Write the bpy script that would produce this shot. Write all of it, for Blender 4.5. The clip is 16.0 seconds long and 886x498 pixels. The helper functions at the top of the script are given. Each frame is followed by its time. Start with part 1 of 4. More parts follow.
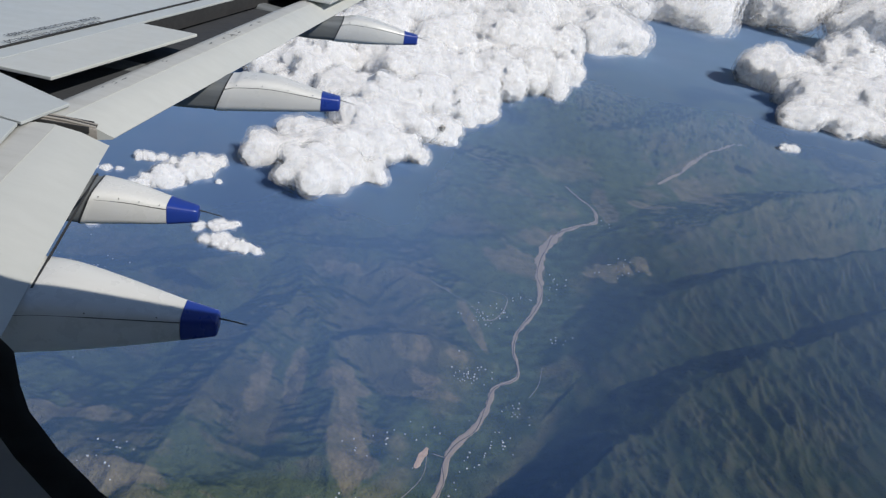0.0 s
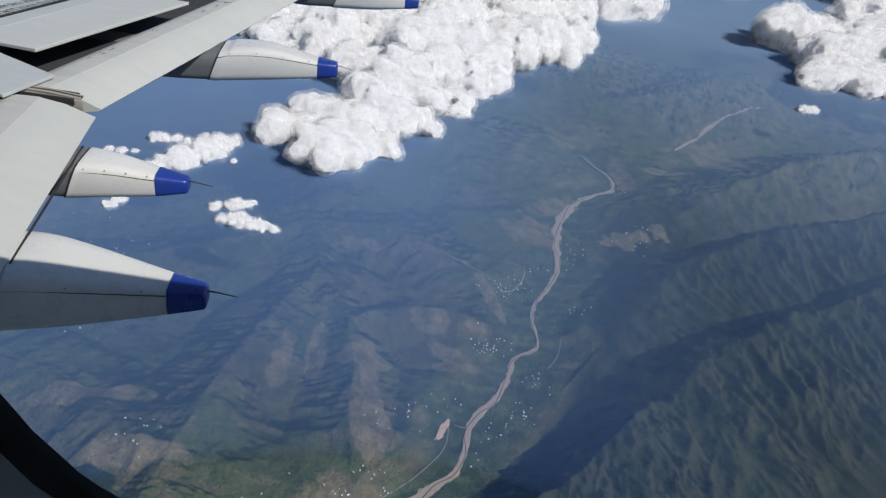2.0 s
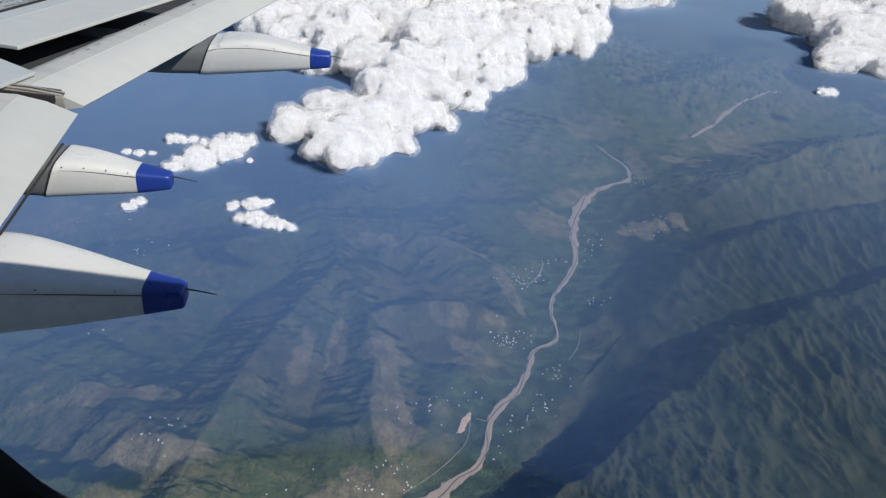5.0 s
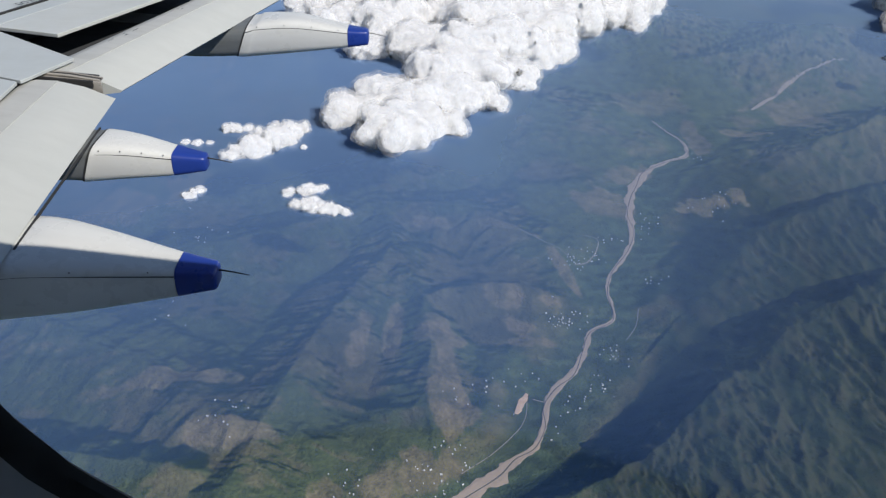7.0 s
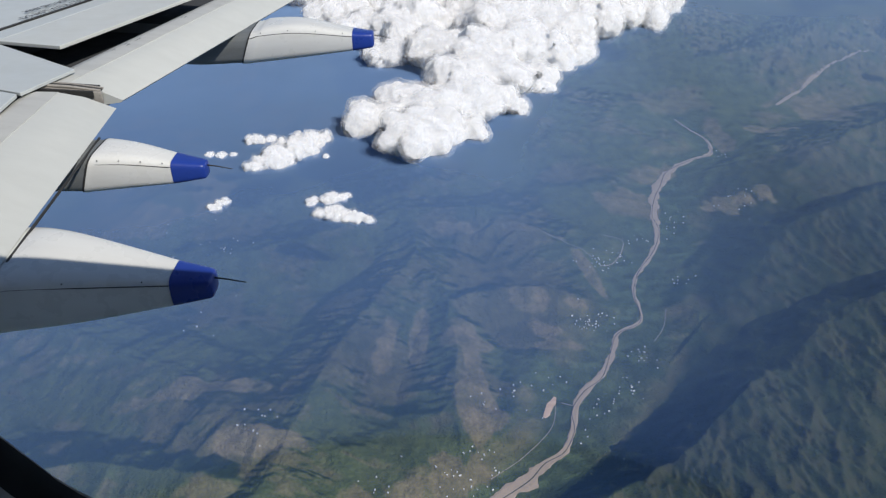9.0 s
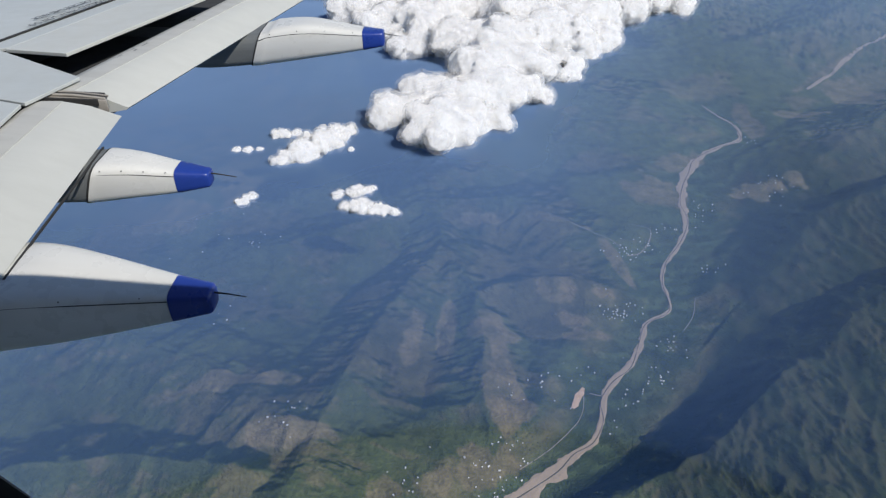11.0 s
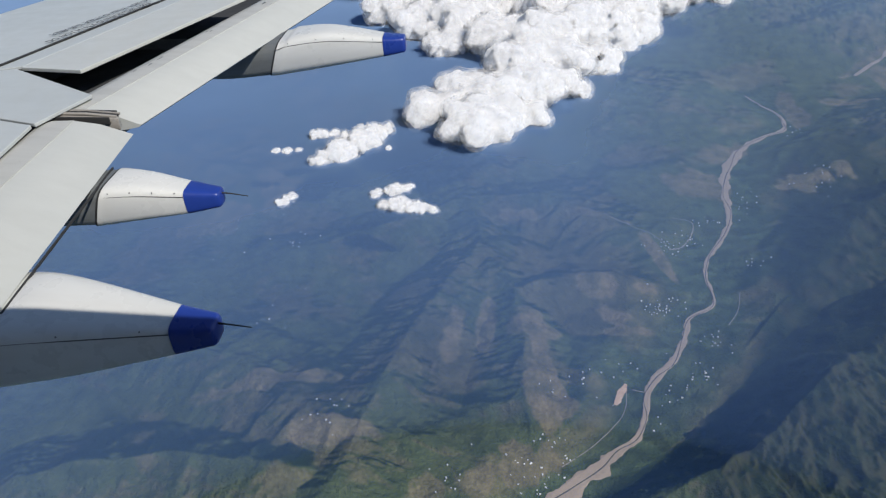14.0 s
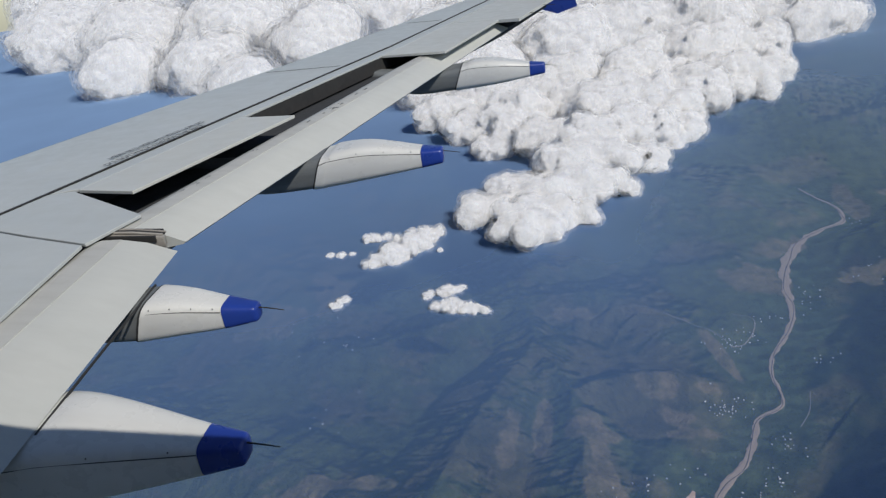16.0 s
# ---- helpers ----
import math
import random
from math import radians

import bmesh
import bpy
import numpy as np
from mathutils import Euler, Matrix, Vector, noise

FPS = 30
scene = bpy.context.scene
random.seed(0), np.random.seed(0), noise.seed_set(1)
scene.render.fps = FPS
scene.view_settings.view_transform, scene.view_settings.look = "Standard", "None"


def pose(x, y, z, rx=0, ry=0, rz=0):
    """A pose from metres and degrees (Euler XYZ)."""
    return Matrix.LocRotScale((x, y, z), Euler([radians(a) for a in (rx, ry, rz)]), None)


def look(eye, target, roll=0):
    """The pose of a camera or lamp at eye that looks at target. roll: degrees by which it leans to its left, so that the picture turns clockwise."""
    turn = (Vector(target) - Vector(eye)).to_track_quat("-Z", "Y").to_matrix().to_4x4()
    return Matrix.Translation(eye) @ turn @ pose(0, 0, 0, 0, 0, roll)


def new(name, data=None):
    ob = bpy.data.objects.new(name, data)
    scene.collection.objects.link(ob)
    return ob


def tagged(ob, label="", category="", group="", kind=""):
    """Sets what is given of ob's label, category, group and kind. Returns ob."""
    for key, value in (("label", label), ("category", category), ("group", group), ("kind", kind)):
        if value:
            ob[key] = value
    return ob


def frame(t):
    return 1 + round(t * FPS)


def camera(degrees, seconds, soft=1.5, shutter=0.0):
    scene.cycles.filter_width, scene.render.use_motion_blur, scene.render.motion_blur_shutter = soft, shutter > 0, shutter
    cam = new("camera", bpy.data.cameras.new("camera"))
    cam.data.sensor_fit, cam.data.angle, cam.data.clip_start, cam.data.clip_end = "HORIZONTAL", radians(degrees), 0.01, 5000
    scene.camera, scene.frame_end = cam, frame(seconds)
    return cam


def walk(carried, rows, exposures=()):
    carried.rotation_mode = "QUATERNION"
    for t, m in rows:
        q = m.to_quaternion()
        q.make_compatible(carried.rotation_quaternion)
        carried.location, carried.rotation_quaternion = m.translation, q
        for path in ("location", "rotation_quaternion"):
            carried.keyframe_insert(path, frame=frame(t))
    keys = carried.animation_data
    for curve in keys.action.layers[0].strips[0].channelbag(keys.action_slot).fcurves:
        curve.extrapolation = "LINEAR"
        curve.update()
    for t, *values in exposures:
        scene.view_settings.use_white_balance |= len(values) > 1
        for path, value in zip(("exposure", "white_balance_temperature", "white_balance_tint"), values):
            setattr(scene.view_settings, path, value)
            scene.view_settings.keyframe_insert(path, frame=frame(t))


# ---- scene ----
cam = camera(62.2, 16.0, soft=1.3)
# seconds, place, and turn (Euler XYZ, degrees)
ROWS = [
    (0.0, -0.590, -0.530, 500.440, 61.407, -9.344, -4.473),
    (0.5, -0.542, -0.499, 500.421, 61.003, -8.553, -3.930),
    (1.0, -0.493, -0.465, 500.386, 59.930, -8.444, -4.264),
    (1.5, -0.461, -0.395, 500.318, 59.449, -7.623, -4.438),
    (2.0, -0.420, -0.364, 500.290, 59.261, -7.334, -4.131),
    (2.5, -0.374, -0.360, 500.294, 58.232, -6.850, -3.831),
    (3.0, -0.334, -0.335, 500.294, 58.361, -6.446, -3.470),
    (3.5, -0.302, -0.292, 500.260, 58.076, -6.040, -3.596),
    (4.0, -0.267, -0.262, 500.238, 58.789, -5.652, -3.872),
    (6.5, -0.110, -0.112, 500.079, 58.313, -3.251, -2.352),
    (7.0, -0.074, -0.088, 500.065, 57.154, -2.198, -0.759),
    (7.5, -0.039, -0.056, 500.046, 57.370, -1.556, -0.254),
    (8.0, -0.001, 0.001, 500.000, 57.298, -1.048, -0.295),
    (8.5, 0.037, -0.010, 500.002, 57.467, -0.554, -0.115),
    (9.0, 0.069, 0.021, 499.971, 57.544, 0.036, 0.027),
    (11.5, 0.226, 0.266, 499.986, 56.802, 2.186, 1.702),
    (12.0, 0.252, 0.327, 499.982, 56.809, 2.687, 2.035),
    (12.5, 0.262, 0.403, 499.965, 56.718, 3.113, 2.398),
    (13.0, 0.280, 0.449, 499.961, 56.700, 3.475, 2.698),
    (13.5, 0.302, 0.491, 499.962, 56.678, 3.718, 3.090),
    (14.0, 0.317, 0.539, 499.954, 56.767, 4.099, 3.426),
    (14.5, 0.334, 0.584, 499.943, 56.724, 4.435, 3.867),
    (15.0, 0.374, 0.571, 499.979, 60.455, 5.584, 5.138),
    (15.5, 0.407, 0.626, 499.962, 64.079, 6.712, 5.988),
    (16.0, 0.443, 0.617, 499.982, 64.916, 7.088, 6.433),
]
walk(cam, [(t, pose(x, y, z, rx, ry, rz)) for t, x, y, z, rx, ry, rz in ROWS],
     exposures=[(0.0, -0.10), (3.0, -0.04), (6.5, 0.05), (14.5, 0.03), (15.0, -0.08), (15.5, -0.20), (16.0, -0.29)])

# ---- light ----
SUN_EL, SUN_AZ = 46.0, 125.0          # elevation, and bearing clockwise from ahead (+y)
world = bpy.data.worlds.new("sky")
scene.world = world
world.use_nodes = True
wn = world.node_tree
sky = wn.nodes.new("ShaderNodeTexSky")
sky.sky_type, sky.sun_disc = 'NISHITA', False
sky.sun_elevation, sky.sun_rotation = radians(SUN_EL), radians(SUN_AZ)
sky.altitude = 2500
wn.links.new(sky.outputs[0], wn.nodes["Background"].inputs[0])
wn.nodes["Background"].inputs[1].default_value = 0.105
sun_dir = Vector((math.sin(radians(SUN_AZ)) * math.cos(radians(SUN_EL)),
                  math.cos(radians(SUN_AZ)) * math.cos(radians(SUN_EL)), math.sin(radians(SUN_EL))))
sun = new("sun", bpy.data.lights.new("sun", "SUN"))
sun.data.energy, sun.data.angle, sun.data.color = 4.1, radians(0.5), (1.0, 0.95, 0.88)
sun.matrix_world = look(sun_dir * 900, (0, 0, 0))

# ---- materials ----


class Mat:
    """A small node builder."""

    def __init__(self, name):
        self.m = bpy.data.materials.new(name)
        self.m.use_nodes = True
        self.t = self.m.node_tree
        self.t.nodes.clear()
        self.out = self.t.nodes.new("ShaderNodeOutputMaterial")
        self.co = self.t.nodes.new("ShaderNodeTexCoord")

    def node(self, kind, **values):
        n = self.t.nodes.new(kind)
        for key, value in values.items():
            n.inputs[key.replace("_", " ")].default_value = value
        return n

    def link(self, a, b):
        self.t.links.new(a, b)

    def noise(self, scale, detail=4.0, rough=0.55, stretch=None):
        n = self.node("ShaderNodeTexNoise", Scale=scale, Detail=detail, Roughness=rough)
        src = self.co.outputs["Object"]
        if stretch:
            mp = self.node("ShaderNodeMapping", Scale=stretch)
            self.link(src, mp.inputs[0])
            src = mp.outputs[0]
        self.link(src, n.inputs["Vector"])
        return n.outputs["Fac"]

    def ramp(self, fac, *stops):
        r = self.t.nodes.new("ShaderNodeValToRGB")
        els = r.color_ramp.elements
        while len(els) < len(stops):
            els.new(0.5)
        for e, (at, c) in zip(els, stops):
            e.position = at
            e.color = (*c, 1) if hasattr(c, "__len__") else (c, c, c, 1)
        self.link(fac, r.inputs[0])
        return r.outputs[0]

    def mix(self, fac, a, b, mode='MIX'):
        n = self.t.nodes.new("ShaderNodeMix")
        n.data_type, n.blend_type = 'RGBA', mode
        for value, slot in ((fac, 0), (a, 6), (b, 7)):
            if isinstance(value, bpy.types.NodeSocket):
                self.link(value, n.inputs[slot])
            elif slot == 0:
                n.inputs[0].default_value = value
            else:
                n.inputs[slot].default_value = (*value, 1)
        return n.outputs[2]

    def math(self, op, a, b=0.0, clamp=False):
        n = self.t.nodes.new("ShaderNodeMath")
        n.operation, n.use_clamp = op, clamp
        for i, v in enumerate((a, b)):
            if isinstance(v, bpy.types.NodeSocket):
                self.link(v, n.inputs[i])
            else:
                n.inputs[i].default_value = v
        return n.outputs[0]

    def finish(self, colour, rough=0.5, metal=0.0, bump=None, strength=0.2, distance=0.01, specular=0.5):
        p = self.node("ShaderNodeBsdfPrincipled", Metallic=metal)
        p.inputs["Specular IOR Level"].default_value = specular
        for v, slot in ((colour, "Base Color"), (rough, "Roughness")):
            if isinstance(v, bpy.types.NodeSocket):
                self.link(v, p.inputs[slot])
            else:
                p.inputs[slot].default_value = (*v, 1) if hasattr(v, "__len__") else v
        if bump is not None:
            b = self.node("ShaderNodeBump", Strength=strength, Distance=distance)
            self.link(bump, b.inputs["Height"])
            self.link(b.outputs[0], p.inputs["Normal"])
        self.link(p.outputs[0], self.out.inputs[0])
        return self.m


def paint(name, a, b, rough=0.35, dirt=(0.12, 0.11, 0.09), dirt_amount=0.35, stretch=(0.35, 3.0, 3.0)):
    """Aircraft paint: faint mottling, and grime that trails backwards in the airflow."""
    k = Mat(name)
    base = k.mix(k.noise(1.3, 3), a, b)
    streak = k.ramp(k.noise(3.0, 6, 0.62, stretch), (0.40, 0.0), (0.85, dirt_amount))
    speck = k.ramp(k.noise(38.0, 3, 0.6), (0.66, 0.0), (0.74, dirt_amount * 0.6))
    col = k.mix(streak, base, dirt)
    col = k.mix(speck, col, dirt)
    r = k.ramp(k.noise(5.0, 4), (0.3, rough * 0.8), (0.7, rough * 1.3))
    return k.finish(col, r, bump=k.noise(2.2, 2), strength=0.03, distance=0.02)


M_SKIN = paint("wing_paint", (0.42, 0.45, 0.447), (0.475, 0.50, 0.492), 0.38, dirt_amount=0.10)
M_FLAP = paint("flap_paint", (0.465, 0.48, 0.455), (0.53, 0.54, 0.51), 0.4, dirt_amount=0.10)
M_NOSE = paint("flap_nose_paint", (0.43, 0.435, 0.41), (0.50, 0.50, 0.47), 0.45, dirt_amount=0.25)
M_WHITE = paint("fairing_white", (0.60, 0.61, 0.59), (0.68, 0.68, 0.65), 0.28, dirt=(0.3, 0.25, 0.18), dirt_amount=0.14)
M_BLUE = paint("fairing_blue", (0.013, 0.038, 0.25), (0.02, 0.055, 0.31), 0.3, dirt=(0.01, 0.012, 0.08), dirt_amount=0.4)
M_GREY = paint("primer_grey", (0.13, 0.145, 0.15), (0.18, 0.19, 0.19), 0.5, dirt=(0.03, 0.03, 0.03), dirt_amount=0.5)
# shade of the deep recess put into the paint; the track bracket shares it
M_CAVITY = paint("cavity_shade_dark", (0.030, 0.033, 0.037), (0.042, 0.045, 0.05), 0.8, dirt=(0.02, 0.02, 0.02), dirt_amount=0.1)
M_SEAL = paint("black_seal", (0.018, 0.018, 0.018), (0.03, 0.03, 0.03), 0.7, dirt_amount=0.1)
M_METAL = paint("track_metal", (0.27, 0.25, 0.22), (0.38, 0.36, 0.33), 0.35, dirt=(0.05, 0.045, 0.04), dirt_amount=0.7)
M_CABIN = paint("cabin_plastic", (0.50, 0.51, 0.53), (0.56, 0.57, 0.58), 0.6, dirt_amount=0.1)
M_LETTER = paint("stencil_letters", (0.05, 0.055, 0.06), (0.09, 0.095, 0.1), 0.6, dirt_amount=0.1)


def land_material():
    k = Mat("land")
    at = k.t.nodes.new("ShaderNodeAttribute")
    at.attribute_name = "cover"
    n1 = k.noise(0.05, 8, 0.62)
    n2 = k.noise(0.35, 6, 0.6)
    n3 = k.noise(0.02, 6, 0.6, (1.0, 0.35, 1.0))
    col = k.mix(k.ramp(n1, (0.38, 0.0), (0.66, 0.85)), at.outputs["Color"], k.mix(0.65, at.outputs["Color"], (0.030, 0.050, 0.022)))
    col = k.mix(k.ramp(n3, (0.56, 0.0), (0.70, 0.25)), col, (0.11, 0.105, 0.055))
    col = k.mix(0.55, col, k.ramp(n2, (0.25, 0.25), (0.75, 0.85)), 'OVERLAY')
    h = k.math('ADD', k.math('MULTIPLY', n1, 8.0), k.math('MULTIPLY', n2, 2.2))
    return k.finish(col, 0.95, bump=h, strength=1.0, distance=1.0, specular=0.1)


def gravel_material():
    k = Mat("river_gravel")
    n1, n2 = k.noise(0.12, 7, 0.65), k.noise(0.9, 5)
    col = k.mix(n1, (0.34, 0.275, 0.22), (0.46, 0.385, 0.31))
    col = k.mix(k.ramp(n2, (0.5, 0.0), (0.72, 0.5)), col, (0.20, 0.19, 0.15))
    return k.finish(col, 0.95, bump=n2, strength=0.5, distance=0.4, specular=0.1)


def water_material():
    k = Mat("river_water")
    return k.finish(k.mix(k.noise(0.2, 3), (0.07, 0.075, 0.07), (0.12, 0.12, 0.10)), 0.25, bump=k.noise(1.5, 3), strength=0.2, distance=0.1)


def plain(name, a, b, scale=0.5, rough=0.8):
    k = Mat(name)
    return k.finish(k.mix(k.ramp(k.noise(scale, 5), (0.35, 0.0), (0.65, 1.0)), a, b), rough, bump=k.noise(scale * 5, 3), strength=0.2, distance=0.05)


def cloud_material():
    k = Mat("cloud_vapour")
    d, tr, mx = k.node("ShaderNodeBsdfDiffuse"), k.node("ShaderNodeBsdfTranslucent"), k.t.nodes.new("ShaderNodeMixShader")
    k.link(k.mix(k.noise(0.02, 5, 0.6), (0.96, 0.958, 0.95), (0.99, 0.988, 0.982)), d.inputs[0])
    tr.inputs[0].default_value = (0.985, 0.983, 0.975, 1)
    mx.inputs[0].default_value = 0.5
    k.link(d.outputs[0], mx.inputs[1])
    k.link(tr.outputs[0], mx.inputs[2])
    k.link(mx.outputs[0], k.out.inputs[0])
    return k.m


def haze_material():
    """Blue sheet painted as distance haze over the valleys: scatters light, lets the ground through; thicker further
    out.
    """
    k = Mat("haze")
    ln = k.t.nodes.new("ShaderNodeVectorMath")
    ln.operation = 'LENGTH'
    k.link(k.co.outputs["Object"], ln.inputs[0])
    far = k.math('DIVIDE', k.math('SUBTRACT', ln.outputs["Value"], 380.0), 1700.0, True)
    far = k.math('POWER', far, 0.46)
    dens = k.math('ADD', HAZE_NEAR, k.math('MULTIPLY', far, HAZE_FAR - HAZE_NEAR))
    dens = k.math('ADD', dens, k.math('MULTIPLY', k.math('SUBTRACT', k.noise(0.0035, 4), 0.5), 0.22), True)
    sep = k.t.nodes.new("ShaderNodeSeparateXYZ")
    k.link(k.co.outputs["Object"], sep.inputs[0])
    east_cut = k.math('DIVIDE', k.math('SUBTRACT', sep.outputs[0], 60.0), 340.0, True)      # sheet thinned eastward so the slopes there look shaded
    dens = k.math('MULTIPLY', dens, k.math('SUBTRACT', 1.0, k.math('MULTIPLY', east_cut, k.math('SUBTRACT', 0.94, k.math('MULTIPLY', far, 0.62)))))
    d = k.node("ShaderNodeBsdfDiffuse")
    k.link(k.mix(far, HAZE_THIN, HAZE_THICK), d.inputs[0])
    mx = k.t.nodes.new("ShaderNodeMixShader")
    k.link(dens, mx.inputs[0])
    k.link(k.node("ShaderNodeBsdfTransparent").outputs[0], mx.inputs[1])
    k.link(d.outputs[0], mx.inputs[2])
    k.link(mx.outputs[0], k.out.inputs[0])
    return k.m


def veil_material():
    """Torn thin vapour round a cloud, full of gaps."""
    k = Mat("veil")
    gap = k.math('ADD', k.math('MULTIPLY', k.noise(0.04, 4, 0.55), 0.65), k.math('MULTIPLY', k.noise(0.13, 4, 0.6), 0.35))
    dens = k.math('MULTIPLY', k.math('MULTIPLY', k.math('SUBTRACT', gap, 0.41), 4.0, True), 0.42)
    d, tr = k.node("ShaderNodeBsdfDiffuse"), k.node("ShaderNodeBsdfTranslucent")
    d.inputs[0].default_value = tr.inputs[0].default_value = (0.98, 0.98, 0.985, 1)
    body, mx = k.t.nodes.new("ShaderNodeMixShader"), k.t.nodes.new("ShaderNodeMixShader")
    body.inputs[0].default_value = 0.5
    k.link(d.outputs[0], body.inputs[1])
    k.link(tr.outputs[0], body.inputs[2])
    k.link(dens, mx.inputs[0])
    k.link(k.node("ShaderNodeBsdfTransparent").outputs[0], mx.inputs[1])
    k.link(body.outputs[0], mx.inputs[2])
    k.link(mx.outputs[0], k.out.inputs[0])
    return k.m


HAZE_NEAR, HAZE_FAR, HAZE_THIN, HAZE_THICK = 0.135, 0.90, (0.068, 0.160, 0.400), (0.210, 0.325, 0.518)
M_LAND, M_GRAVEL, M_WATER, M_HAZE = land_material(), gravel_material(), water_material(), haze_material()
M_CLOUD, M_VEIL = cloud_material(), veil_material()
M_TREE = plain("tree_crowns", (0.03, 0.052, 0.02), (0.055, 0.085, 0.032))
M_WALL = plain("house_plaster", (0.45, 0.42, 0.38), (0.6, 0.57, 0.52))
M_ROOF = plain("tin_roof", (0.70, 0.72, 0.74), (0.88, 0.89, 0.90), 0.8, 0.5)
M_TRACK = plain("dirt_track", (0.24, 0.22, 0.18), (0.34, 0.31, 0.26))
M_QUARRY = plain("bare_earth", (0.50, 0.36, 0.26), (0.62, 0.47, 0.36), 0.2)

# ---- helpers of this scene ----


def part(name, bm, material, parent=None, label="", smooth=False):
    """Links a bmesh as one mesh object under a thing or a part."""
    me = bpy.data.meshes.new(name)
    bmesh.ops.recalc_face_normals(bm, faces=bm.faces)
    bm.to_mesh(me)
    bm.free()
    me.materials.append(material)
    if smooth:
        me.polygons.foreach_set("use_smooth", [True] * len(me.polygons))
        me.set_sharp_from_angle(angle=radians(40))
    ob = new(name, me)
    ob.parent = parent
    if label:
        tagged(ob, label=label)
    return ob


def value_noise(x, y, seed):
    """Smooth lattice noise in -1..1 over numpy arrays."""
    xi, yi = np.floor(x).astype(np.int64), np.floor(y).astype(np.int64)
    fx, fy = x - xi, y - yi
    fx, fy = fx * fx * fx * (fx * (fx * 6 - 15) + 10), fy * fy * fy * (fy * (fy * 6 - 15) + 10)

    def h(i, j):
        n = (i * 374761393 + j * 668265263 + seed * 1442695041) & 0x7fffffff
        n = ((n ^ (n >> 13)) * 1274126177) & 0x7fffffff
        return ((n ^ (n >> 16)) & 0xffff) / 32767.5 - 1
    a, b, c, d = h(xi, yi), h(xi + 1, yi), h(xi, yi + 1), h(xi + 1, yi + 1)
    return (a * (1 - fx) + b * fx) * (1 - fy) + (c * (1 - fx) + d * fx) * fy


def fbm(x, y, size, octaves, seed, ridged=False):
    total, amp = 0, 1.0
    for o in range(octaves):
        a = 0.6 * o
        u, v = (x * math.cos(a) - y * math.sin(a)) / size, (x * math.sin(a) + y * math.cos(a)) / size
        n = value_noise(u + 17.3 * o, v - 9.1 * o, seed + o)
        total = total + amp * ((1 - 2 * np.abs(n)) if ridged else n)
        size, amp = size * 0.5, amp * 0.5
    return total / 2


def smooth(a, b, v):
    s = np.clip((v - a) / (b - a), 0, 1)
    return s * s * (3 - 2 * s)


def along(line, x, y, arc=False):
    """Distance of points to a polyline, its third value there, and the side (or the way along it)."""
    best, val, side, way, run = np.full(x.shape, 1e9), np.zeros(x.shape), np.zeros(x.shape), np.zeros(x.shape), 0.0
    for p, q in zip(line[:-1], line[1:]):
        dx, dy = q[0] - p[0], q[1] - p[1]
        s = np.clip(((x - p[0]) * dx + (y - p[1]) * dy) / (dx * dx + dy * dy), 0, 1)
        d = np.hypot(x - p[0] - s * dx, y - p[1] - s * dy)
        near = d < best
        best = np.where(near, d, best)
        val = np.where(near, p[2] + s * (q[2] - p[2]), val)
        side = np.where(near, np.sign((x - p[0]) * dy - (y - p[1]) * dx), side)
        if arc:
            way = np.where(near, run + s * math.hypot(dx, dy), way)
            run += math.hypot(dx, dy)
    return (best, val, side, way) if arc else (best, val, side)


# ---- the land ----
# river: x, y, width of the gravel bed
RIVER = [(-110, 255, 20), (-30, 335, 22), (15, 375, 26), (47, 399, 24), (69, 418, 22), (91, 439, 15), (107, 452, 11), (118, 476, 9), (123, 501, 11), (136, 528, 12),
         (156, 548, 10), (175, 583, 12), (186, 615, 8), (211, 633, 7), (220, 650, 6), (220, 688, 8), (229, 722, 8), (241, 741, 10), (264, 779, 10),
         (282, 828, 12), (288, 873, 16), (300, 922, 20), (314, 956, 22), (342, 1003, 18), (384, 1044, 14), (422, 1066, 12), (433, 1094, 9),
         (432, 1131, 7), (418, 1166, 6), (405, 1210, 5)]
